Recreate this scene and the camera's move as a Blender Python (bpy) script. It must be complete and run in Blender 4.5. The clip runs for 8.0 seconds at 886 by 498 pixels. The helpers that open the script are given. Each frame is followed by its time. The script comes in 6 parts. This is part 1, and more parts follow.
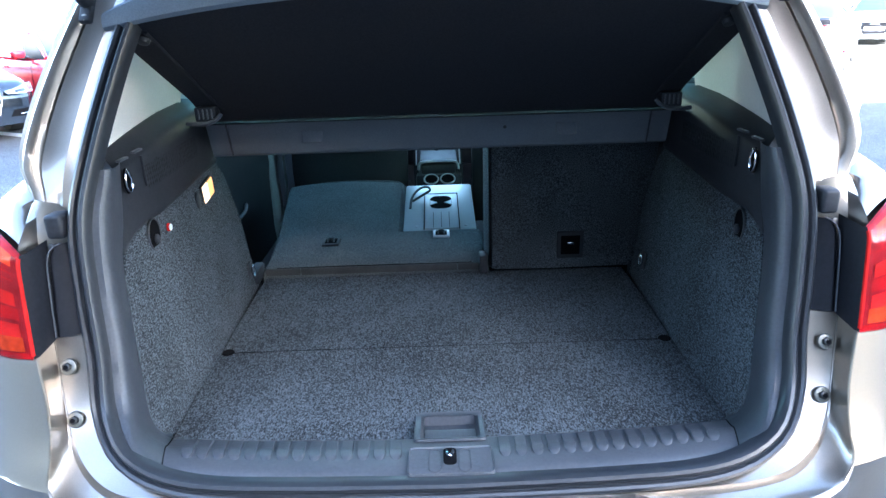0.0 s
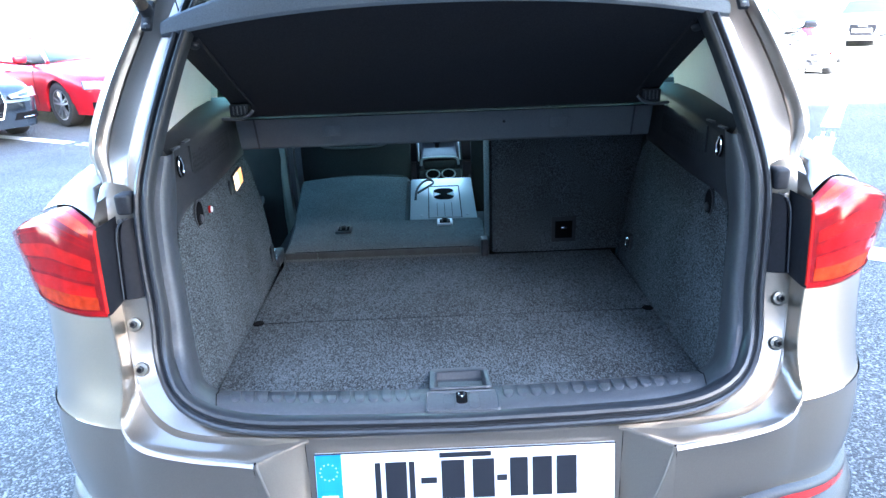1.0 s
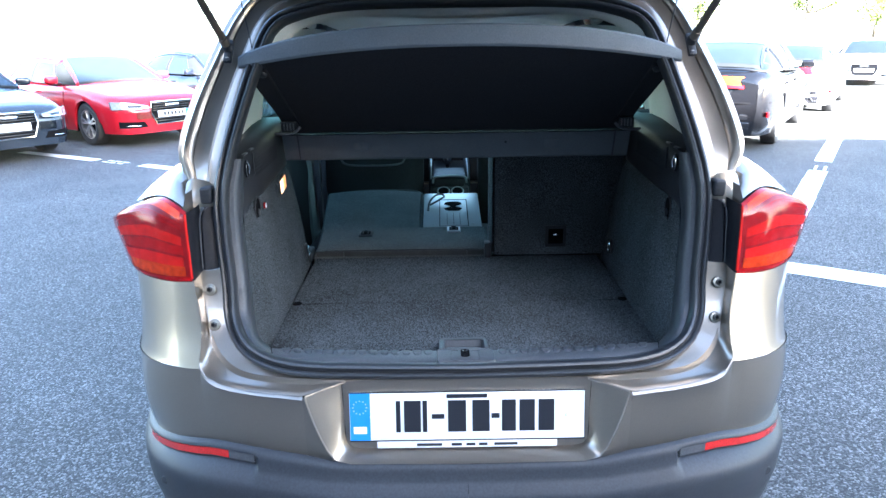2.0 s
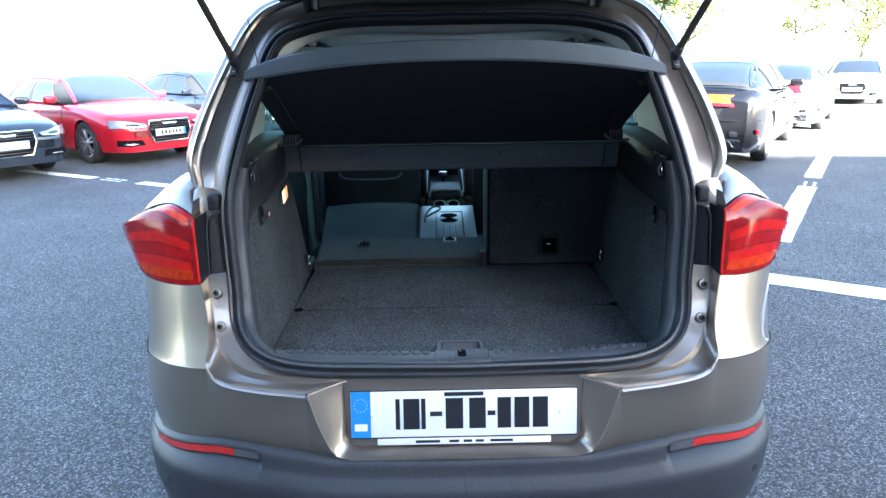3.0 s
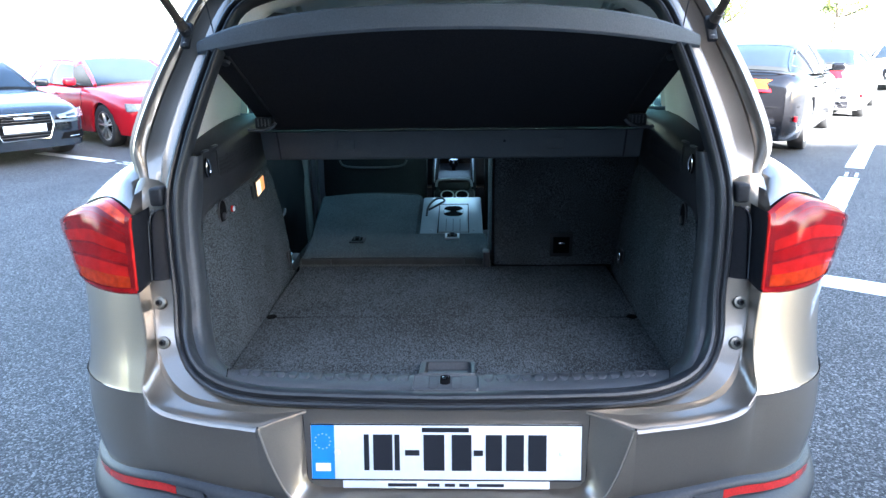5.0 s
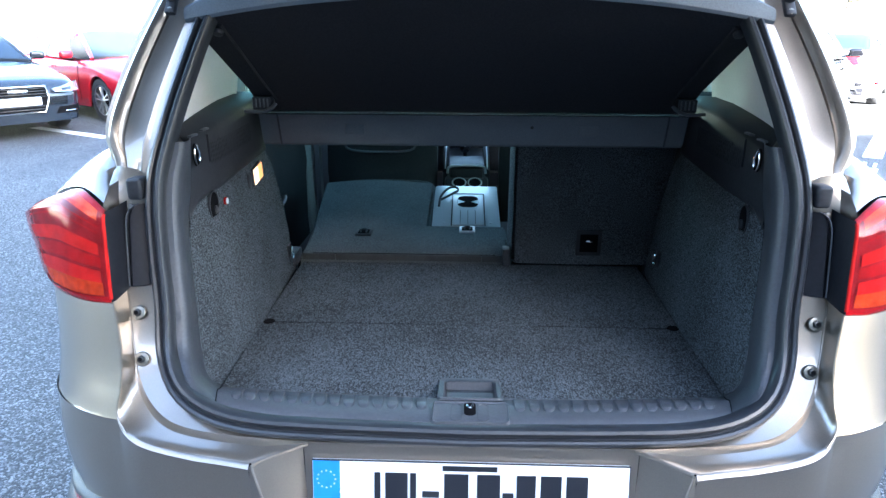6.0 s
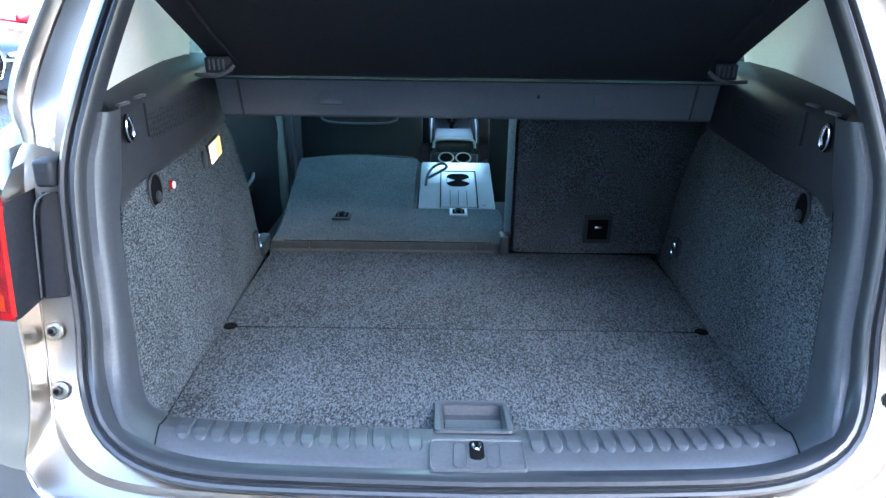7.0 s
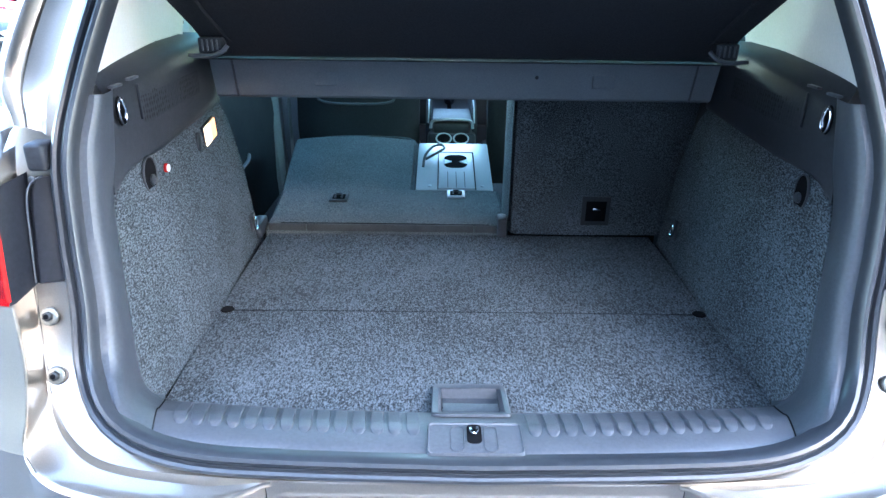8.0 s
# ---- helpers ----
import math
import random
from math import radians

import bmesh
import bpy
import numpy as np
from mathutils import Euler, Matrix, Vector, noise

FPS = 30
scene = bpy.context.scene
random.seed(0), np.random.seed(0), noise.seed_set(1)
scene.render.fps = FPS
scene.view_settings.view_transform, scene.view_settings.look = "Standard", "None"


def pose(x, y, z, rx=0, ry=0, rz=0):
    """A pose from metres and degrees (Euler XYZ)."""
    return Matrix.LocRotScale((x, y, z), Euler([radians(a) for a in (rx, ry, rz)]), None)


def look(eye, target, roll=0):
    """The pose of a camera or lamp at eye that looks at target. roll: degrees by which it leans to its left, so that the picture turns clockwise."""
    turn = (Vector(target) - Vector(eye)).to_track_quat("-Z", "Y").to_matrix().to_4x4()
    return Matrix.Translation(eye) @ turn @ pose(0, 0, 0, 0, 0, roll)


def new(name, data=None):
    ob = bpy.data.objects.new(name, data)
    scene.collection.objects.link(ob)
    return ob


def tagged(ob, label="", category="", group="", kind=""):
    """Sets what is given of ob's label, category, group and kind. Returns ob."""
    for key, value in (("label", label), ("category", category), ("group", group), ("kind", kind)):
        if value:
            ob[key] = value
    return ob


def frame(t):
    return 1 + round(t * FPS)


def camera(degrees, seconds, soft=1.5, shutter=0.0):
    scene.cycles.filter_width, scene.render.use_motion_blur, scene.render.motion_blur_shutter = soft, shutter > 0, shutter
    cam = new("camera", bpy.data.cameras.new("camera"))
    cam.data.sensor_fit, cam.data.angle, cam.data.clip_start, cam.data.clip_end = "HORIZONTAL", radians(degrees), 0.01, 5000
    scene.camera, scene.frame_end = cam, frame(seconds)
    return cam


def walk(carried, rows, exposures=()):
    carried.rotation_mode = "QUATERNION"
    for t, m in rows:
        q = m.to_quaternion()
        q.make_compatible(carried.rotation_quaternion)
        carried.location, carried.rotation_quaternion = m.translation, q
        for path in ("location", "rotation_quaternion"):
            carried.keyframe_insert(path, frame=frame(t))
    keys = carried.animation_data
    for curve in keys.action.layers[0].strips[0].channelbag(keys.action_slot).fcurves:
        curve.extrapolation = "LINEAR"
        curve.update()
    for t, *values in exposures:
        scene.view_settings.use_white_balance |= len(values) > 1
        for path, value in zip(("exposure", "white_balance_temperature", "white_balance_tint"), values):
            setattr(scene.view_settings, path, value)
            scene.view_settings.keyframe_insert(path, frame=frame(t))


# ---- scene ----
cam = camera(69.0, 8.0)
PATH = [
    (0, (-0.002, -0.749, 1.432), (0.0, 1.125, 0.733), -1.9),
    (0.5, (-0.063, -0.772, 1.424), (-0.049, 1.097, 0.711), -2.7),
    (1, (-0.034, -0.929, 1.442), (-0.016, 0.948, 0.751), -2.1),
    (1.5, (-0.019, -1.099, 1.462), (-0.033, 0.794, 0.816), -1.5),
    (1.7, (-0.034, -1.162, 1.464), (-0.042, 0.737, 0.837), -1.0),
    (2.3, (-0.052, -1.348, 1.468), (-0.045, 0.556, 0.874), -0.9),
    (2.55, (-0.058, -1.382, 1.470), (-0.045, 0.53, 0.886), -0.8),
    (2.8, (-0.061, -1.375, 1.469), (-0.044, 0.54, 0.893), -0.8),
    (3, (-0.054, -1.333, 1.452), (-0.037, 0.589, 0.898), -0.9),
    (3.5, (-0.007, -1.188, 1.443), (-0.019, 0.734, 0.889), -0.7),
    (4, (0.022, -1.107, 1.435), (-0.001, 0.812, 0.871), -0.5),
    (4.2, (0.023, -1.099, 1.432), (-0.004, 0.816, 0.856), -0.3),
    (5.3, (0.038, -1.061, 1.418), (-0.036, 0.845, 0.817), -0.8),
    (5.5, (0.025, -1.036, 1.416), (-0.054, 0.868, 0.806), -0.6),
    (6, (-0.016, -0.889, 1.408), (-0.079, 1.001, 0.757), 0.2),
    (6.5, (-0.055, -0.746, 1.393), (-0.063, 1.133, 0.71), 0.4),
    (7, (-0.052, -0.657, 1.37), (-0.048, 1.204, 0.637), 0.8),
    (7.5, (-0.046, -0.636, 1.365), (-0.03, 1.21, 0.594), 1.0),
    (8, (-0.051, -0.649, 1.373), (-0.04, 1.188, 0.583), 0.8),
]
walk(cam, [(t, look(eye, target, roll)) for t, eye, target, roll in PATH],
     [(0.0, 6.10, 5750, 10), (0.5, 6.44, 5780, 10), (1.0, 6.36, 5760, 10), (1.5, 5.96, 5850, 10), (2.8, 5.30, 6050, 10), (3.5, 5.06, 6100, 10), (4.0, 5.20, 6050, 10), (5.5, 5.51, 6010, 10), (6.5, 6.20, 5860, 10), (7.0, 6.60, 5780, 10), (8.0, 6.89, 5760, 10)])


# ---------------------------------------------------------------- light
world = bpy.data.worlds.new("sky")
scene.world = world
world.use_nodes = True
wn = world.node_tree
wn.nodes.clear()
sky = wn.nodes.new("ShaderNodeTexSky")
sky.sky_type = "NISHITA"
sky.sun_disc = False
SUN_EL, SUN_TRAVEL = radians(19), radians(-35)     # travel: clockwise from +y, where the light goes
sky.sun_elevation = SUN_EL
sky.sun_rotation = SUN_TRAVEL + math.pi
sky.air_density, sky.dust_density, sky.ozone_density = 1.0, 1.5, 1.0
bgd = wn.nodes.new("ShaderNodeBackground")
bgd.inputs["Strength"].default_value = 0.05
wout = wn.nodes.new("ShaderNodeOutputWorld")
wn.links.new(sky.outputs[0], bgd.inputs["Color"])
wn.links.new(bgd.outputs[0], wout.inputs["Surface"])
sun_data = bpy.data.lights.new("sun", "SUN")
sun_data.energy, sun_data.angle, sun_data.color = 5.0, radians(0.6), (1.0, 0.96, 0.90)
sun = new("sun", sun_data)
travel = Vector((math.sin(SUN_TRAVEL) * math.cos(SUN_EL), math.cos(SUN_TRAVEL) * math.cos(SUN_EL), -math.sin(SUN_EL)))
sun.matrix_world = look((0, -20, 30), Vector((0, -20, 30)) + travel)


# ---------------------------------------------------------------- materials
def mat(name, colour, rough=0.5, metal=0.0, coat=0.0, grain=None, spec=0.5, bump=None):
    """grain: (scale, strength of the colour change[, second scale]); bump: (scale, distance in metres)."""
    m = bpy.data.materials.new(name)
    m.use_nodes = True
    nt = m.node_tree
    b = nt.nodes["Principled BSDF"]
    b.inputs["Base Color"].default_value = (*colour, 1)
    b.inputs["Roughness"].default_value = rough
    b.inputs["Metallic"].default_value = metal
    b.inputs["Coat Weight"].default_value = coat
    b.inputs["Coat Roughness"].default_value = 0.06
    b.inputs["Specular IOR Level"].default_value = spec
    tc = nt.nodes.new("ShaderNodeTexCoord")
    if grain:
        mixes = []
        for k, sc in enumerate((grain[0], grain[2] if len(grain) > 2 else grain[0] / 14)):
            n = nt.nodes.new("ShaderNodeTexNoise")
            n.inputs["Scale"].default_value = sc
            n.inputs["Detail"].default_value = 3
            nt.links.new(tc.outputs["Object"], n.inputs["Vector"])
            mr = nt.nodes.new("ShaderNodeMapRange")
            mr.inputs["From Min"].default_value, mr.inputs["From Max"].default_value = 0.3, 0.7
            g = grain[1] * (1 if k == 0 else 0.45)
            mr.inputs["To Min"].default_value, mr.inputs["To Max"].default_value = 1 - g, 1 + g
            nt.links.new(n.outputs["Fac"], mr.inputs["Value"])
            mixes.append(mr)
        mul = nt.nodes.new("ShaderNodeMath")
        mul.operation = "MULTIPLY"
        nt.links.new(mixes[0].outputs[0], mul.inputs[0])
        nt.links.new(mixes[1].outputs[0], mul.inputs[1])
        sca = nt.nodes.new("ShaderNodeVectorMath")
        sca.operation = "SCALE"
        sca.inputs[0].default_value = colour
        nt.links.new(mul.outputs[0], sca.inputs["Scale"])
        nt.links.new(sca.outputs[0], b.inputs["Base Color"])
        rr = nt.nodes.new("ShaderNodeMapRange")
        rr.inputs["To Min"].default_value, rr.inputs["To Max"].default_value = rough * 0.85, min(1, rough * 1.15)
        nt.links.new(mixes[1].inputs["Value"].links[0].from_socket, rr.inputs["Value"])
        nt.links.new(rr.outputs[0], b.inputs["Roughness"])
    if bump:
        n = nt.nodes.new("ShaderNodeTexNoise")
        n.inputs["Scale"].default_value = bump[0]
        n.inputs["Detail"].default_value = 4
        nt.links.new(tc.outputs["Object"], n.inputs["Vector"])
        bp = nt.nodes.new("ShaderNodeBump")
        bp.inputs["Distance"].default_value = bump[1]
        bp.inputs["Strength"].default_value = 1.0
        nt.links.new(n.outputs["Fac"], bp.inputs["Height"])
        nt.links.new(bp.outputs[0], b.inputs["Normal"])
    return m


def glass(name, tint, base=0.06, edge=0.8, power=4.0):
    """A thin pane: tinted see-through, with more gloss towards grazing view."""
    m = bpy.data.materials.new(name)
    m.use_nodes = True
    nt = m.node_tree
    nt.nodes.clear()
    tr = nt.nodes.new("ShaderNodeBsdfTransparent")
    tr.inputs["Color"].default_value = (*tint, 1)
    gl = nt.nodes.new("ShaderNodeBsdfGlossy")
    gl.inputs["Roughness"].default_value = 0.02
    lw = nt.nodes.new("ShaderNodeLayerWeight")
    lw.inputs["Blend"].default_value = 0.5
    pw = nt.nodes.new("ShaderNodeMath")
    pw.operation = "POWER"
    pw.inputs[1].default_value = power
    mr = nt.nodes.new("ShaderNodeMapRange")
    mr.inputs["To Min"].default_value, mr.inputs["To Max"].default_value = base, edge
    mx = nt.nodes.new("ShaderNodeMixShader")
    out = nt.nodes.new("ShaderNodeOutputMaterial")
    nt.links.new(lw.outputs["Facing"], pw.inputs[0])
    nt.links.new(pw.outputs[0], mr.inputs["Value"])
    nt.links.new(mr.outputs[0], mx.inputs[0])
    nt.links.new(tr.outputs[0], mx.inputs[1])
    nt.links.new(gl.outputs[0], mx.inputs[2])
    nt.links.new(mx.outputs[0], out.inputs["Surface"])
    return m


def glow(name, colour, strength):
    m = bpy.data.materials.new(name)
    m.use_nodes = True
    b = m.node_tree.nodes["Principled BSDF"]
    b.inputs["Base Color"].default_value = (*colour, 1)
    b.inputs["Emission Color"].default_value = (*colour, 1)
    b.inputs["Emission Strength"].default_value = strength
    return m


def speckled(name, dark, light, scale, amount=0.5, bump=0.0015):
    """Needle-felt carpet: light fibres strewn in dark ones."""
    m = mat(name, dark, 0.95, spec=0.15)
    nt = m.node_tree
    b = nt.nodes["Principled BSDF"]
    tc = nt.nodes["Texture Coordinate"]
    n1 = nt.nodes.new("ShaderNodeTexNoise")
    n1.inputs["Scale"].default_value, n1.inputs["Detail"].default_value, n1.inputs["Roughness"].default_value = scale, 3, 0.62
    n2 = nt.nodes.new("ShaderNodeTexNoise")
    n2.inputs["Scale"].default_value, n2.inputs["Detail"].default_value = 6, 3
    mp = nt.nodes.new("ShaderNodeMapping")
    mp.inputs["Scale"].default_value = (1, 0.5, 1)
    nt.links.new(tc.outputs["Object"], mp.inputs["Vector"])
    nt.links.new(mp.outputs[0], n1.inputs["Vector"])
    nt.links.new(tc.outputs["Object"], n2.inputs["Vector"])
    ad = nt.nodes.new("ShaderNodeMath")
    ad.operation = "MULTIPLY_ADD"
    ad.inputs[1].default_value, ad.inputs[2].default_value = 0.16, -0.08
    nt.links.new(n2.outputs["Fac"], ad.inputs[0])
    sm = nt.nodes.new("ShaderNodeMath")
    sm.operation = "ADD"
    nt.links.new(n1.outputs["Fac"], sm.inputs[0])
    nt.links.new(ad.outputs[0], sm.inputs[1])
    cr = nt.nodes.new("ShaderNodeValToRGB")
    cr.color_ramp.elements[0].position, cr.color_ramp.elements[0].color = amount - 0.10, (*dark, 1)
    cr.color_ramp.elements[1].position, cr.color_ramp.elements[1].color = amount + 0.13, (*light, 1)
    nt.links.new(sm.outputs[0], cr.inputs[0])
    nt.links.new(cr.outputs[0], b.inputs["Base Color"])
    bp = nt.nodes.new("ShaderNodeBump")
    bp.inputs["Distance"].default_value = bump
    nt.links.new(n1.outputs["Fac"], bp.inputs["Height"])
    nt.links.new(bp.outputs[0], b.inputs["Normal"])
    return m


def perforated(name):
    """Black plastic pricked with rows of small holes."""
    m = mat(name, (0.02, 0.022, 0.026), 0.6, spec=0.3)
    nt = m.node_tree
    b, tc = nt.nodes["Principled BSDF"], nt.nodes["Texture Coordinate"]
    vo = nt.nodes.new("ShaderNodeTexVoronoi")
    vo.inputs["Scale"].default_value, vo.inputs["Randomness"].default_value = 110, 0.35
    nt.links.new(tc.outputs["Object"], vo.inputs["Vector"])
    cr = nt.nodes.new("ShaderNodeValToRGB")
    cr.color_ramp.elements[0].position, cr.color_ramp.elements[0].color = 0.26, (0.004, 0.004, 0.005, 1)
    cr.color_ramp.elements[1].position, cr.color_ramp.elements[1].color = 0.40, (0.026, 0.028, 0.033, 1)
    nt.links.new(vo.outputs["Distance"], cr.inputs[0])
    nt.links.new(cr.outputs[0], b.inputs["Base Color"])
    bp = nt.nodes.new("ShaderNodeBump")
    bp.inputs["Distance"].default_value = 0.001
    nt.links.new(vo.outputs["Distance"], bp.inputs["Height"])
    nt.links.new(bp.outputs[0], b.inputs["Normal"])
    return m


def asphalt_mat():
    """Chippings of many greys in dark bitumen, with worn patches."""
    m = mat("asphalt", (0.06, 0.06, 0.062), 0.78, spec=0.4)
    nt = m.node_tree
    b, tc = nt.nodes["Principled BSDF"], nt.nodes["Texture Coordinate"]
    vo = nt.nodes.new("ShaderNodeTexVoronoi")
    vo.inputs["Scale"].default_value = 150
    n2 = nt.nodes.new("ShaderNodeTexNoise")
    n2.inputs["Scale"].default_value, n2.inputs["Detail"].default_value = 1.3, 4
    n3 = nt.nodes.new("ShaderNodeTexNoise")
    n3.inputs["Scale"].default_value, n3.inputs["Detail"].default_value = 60, 3
    for n in (vo, n2, n3):
        nt.links.new(tc.outputs["Object"], n.inputs["Vector"])
    sep = nt.nodes.new("ShaderNodeSeparateColor")
    nt.links.new(vo.outputs["Color"], sep.inputs[0])
    mixv = nt.nodes.new("ShaderNodeMath")
    mixv.operation = "MULTIPLY_ADD"
    mixv.inputs[1].default_value, mixv.inputs[2].default_value = 0.5, -0.25
    nt.links.new(n3.outputs["Fac"], mixv.inputs[0])
    ad = nt.nodes.new("ShaderNodeMath")
    ad.operation = "ADD"
    nt.links.new(sep.outputs[0], ad.inputs[0])
    nt.links.new(mixv.outputs[0], ad.inputs[1])
    cr = nt.nodes.new("ShaderNodeValToRGB")
    e = cr.color_ramp.elements
    e[0].position, e[0].color = 0.25, (0.016, 0.0165, 0.018, 1)
    e[1].position, e[1].color = 1.0, (0.19, 0.19, 0.193, 1)
    mid = e.new(0.7)
    mid.color = (0.062, 0.0625, 0.065, 1)
    nt.links.new(ad.outputs[0], cr.inputs[0])
    mr = nt.nodes.new("ShaderNodeMapRange")
    mr.inputs["From Min"].default_value, mr.inputs["From Max"].default_value = 0.3, 0.7
    mr.inputs["To Min"].default_value, mr.inputs["To Max"].default_value = 0.8, 1.2
    nt.links.new(n2.outputs["Fac"], mr.inputs["Value"])
    sc = nt.nodes.new("ShaderNodeVectorMath")
    sc.operation = "SCALE"
    nt.links.new(cr.outputs[0], sc.inputs[0])
    nt.links.new(mr.outputs[0], sc.inputs["Scale"])
    nt.links.new(sc.outputs[0], b.inputs["Base Color"])
    bp = nt.nodes.new("ShaderNodeBump")
    bp.inputs["Distance"].default_value = 0.004
    bp.inputs["Strength"].default_value = 0.8
    nt.links.new(vo.outputs["Distance"], bp.inputs["Height"])
    bp.invert = True
    nt.links.new(bp.outputs[0], b.inputs["Normal"])
    return m


PAINT = mat("champagne_paint", (0.285, 0.246, 0.205), 0.33, 0.85, 1.0, (900, 0.10, 3))
PLASTIC = mat("black_plastic", (0.026, 0.028, 0.033), 0.52, grain=(160, 0.18, 9), bump=(700, 0.0003), spec=0.28)
CLAD = mat("grey_cladding", (0.028, 0.032, 0.039), 0.46, grain=(200, 0.18, 7), bump=(900, 0.0003), spec=0.28)
SILL = mat("sill_plastic", (0.066, 0.071, 0.080), 0.42, grain=(200, 0.15, 9), bump=(800, 0.0003))
FRAMETRIM = mat("frame_plastic", (0.042, 0.047, 0.056), 0.46, grain=(200, 0.15, 9), bump=(800, 0.0002), spec=0.5)
RUBBER = mat("seal_rubber", (0.026, 0.029, 0.034), 0.36, grain=(120, 0.15, 12))
CARPET = speckled("boot_carpet", (0.0170, 0.0200, 0.0226), (0.119, 0.138, 0.154), 420, 0.51)
SEATFELT = speckled("seat_back_felt", (0.042, 0.049, 0.051), (0.128, 0.148, 0.153), 430, 0.5, 0.0006)
SHELFMAT = mat("shelf_fabric", (0.022, 0.0225, 0.026), 0.85, grain=(300, 0.25, 12), bump=(900, 0.0004), spec=0.2)
SHELFLIP = mat("shelf_edge_fabric", (0.160, 0.184, 0.208), 0.8, grain=(420, 0.12, 12), bump=(900, 0.0003), spec=0.25)
SHELFBAR = mat("shelf_bar_fabric", (0.135, 0.150, 0.165), 0.82, grain=(420, 0.12, 12), bump=(900, 0.0003), spec=0.25)
LIGHTTRIM = mat("pale_pillar_trim", (0.72, 0.72, 0.69), 0.6, grain=(250, 0.05, 8), bump=(600, 0.0002))
PERF = perforated("perforated_plastic")
CLOTH = mat("dark_seat_cloth", (0.02, 0.021, 0.024), 0.9, grain=(260, 0.3, 10), bump=(500, 0.0006), spec=0.2)
EDGEFELT = mat("seat_edge_felt", (0.052, 0.055, 0.057), 0.95, grain=(500, 0.35, 20), bump=(700, 0.0005), spec=0.1)
# near-black: paints the shade in gaps and hollows, also serves black parts
DARK = mat("dark_cavity", (0.006, 0.006, 0.007), 1.0, spec=0.04)
SILVER = mat("silver_plastic", (0.42, 0.44, 0.46), 0.36, 0.25, grain=(300, 0.05, 9))
CHROME = mat("chrome", (0.75, 0.76, 0.78), 0.12, 1.0)
BOLT = mat("zinc_washer", (0.26, 0.25, 0.22), 0.4, 0.8, grain=(300, 0.2, 40))
BOLTHEAD = mat("dark_bolt", (0.06, 0.06, 0.06), 0.4, 0.8, grain=(300, 0.2, 40))
GREEN = glass("tinted_glass", (0.52, 0.72, 0.70), 0.04)
CLEAR = glass("windscreen_glass", (0.88, 0.94, 0.92), 0.04)
REDLENS = mat("red_lens", (0.36, 0.008, 0.013), 0.12, 0, 0.0, (40, 0.2, 8), spec=0.08)
BRIGHTRED = mat("bright_red_lens", (0.52, 0.018, 0.016), 0.12, 0, 0.0, (40, 0.2, 8), spec=0.08)
DEEPRED = mat("deep_red_lens", (0.25, 0.012, 0.020), 0.14, 0, 0.0, (40, 0.25, 8), spec=0.08)
LENSCOVER = glass("clear_red_cover", (0.98, 0.80, 0.80), 0.02, 0.16, 5.0)
SMOKERED = mat("smoky_red_lens", (0.20, 0.022, 0.034), 0.3, 0, 0.0, (40, 0.25, 8), spec=0.1)
# orange-red lens colour, brightened to paint the highlight along the lamp's top
ORANGERED = mat("orange_lens_highlight", (0.66, 0.085, 0.022), 0.2, 0, 0.0, (50, 0.3, 9), spec=0.1)
AMBER = mat("amber_lens", (0.50, 0.075, 0.010), 0.12, 0, 0.0, (60, 0.3, 9), spec=0.08)
REFLECT = mat("reflector_red", (0.46, 0.014, 0.012), 0.25, 0, 0.6, (300, 0.25, 30))
PLATE = mat("plate_white", (0.74, 0.78, 0.82), 0.4, 0, 0.2, (60, 0.03, 6))
PLATEBLUE = mat("plate_blue", (0.02, 0.22, 0.62), 0.4, 0, 0.2, (60, 0.06, 6))
INK = mat("plate_ink", (0.012, 0.014, 0.02), 0.4)
BUMPWHITE = mat("sticker_print", (0.5, 0.5, 0.5), 0.6)
ASPHALT = asphalt_mat()
LINE = mat("road_paint", (0.72, 0.73, 0.74), 0.7, grain=(45, 0.16, 5), bump=(150, 0.001))
TYRE = mat("tyre_rubber", (0.018, 0.018, 0.019), 0.75, grain=(90, 0.2, 7), bump=(200, 0.001))
ALLOY = mat("alloy", (0.5, 0.51, 0.52), 0.3, 0.9, grain=(60, 0.08, 8))
HOUSING = mat("lamp_housing_plastic", (0.011, 0.012, 0.016), 0.42, grain=(160, 0.18, 9), bump=(700, 0.0002), spec=0.2)
DOORCARD = mat("door_plastic", (0.020, 0.023, 0.028), 0.75, spec=0.2, grain=(160, 0.18, 9), bump=(600, 0.0003))
# lighter grey puts the window's light on the pillar into its colour
LITPILLAR = mat("lit_pillar_grey", (0.22, 0.24, 0.26), 0.6, grain=(160, 0.1, 9), bump=(600, 0.0002))
STRUT = mat("strut_steel", (0.095, 0.076, 0.060), 0.4, grain=(200, 0.15, 9))
LAMPGLOW = glow("boot_lamp_glow", (1.0, 0.34, 0.11), 0.032)
LAMPHOT = glow("boot_lamp_bulb_glow", (1.0, 0.62, 0.34), 0.065)


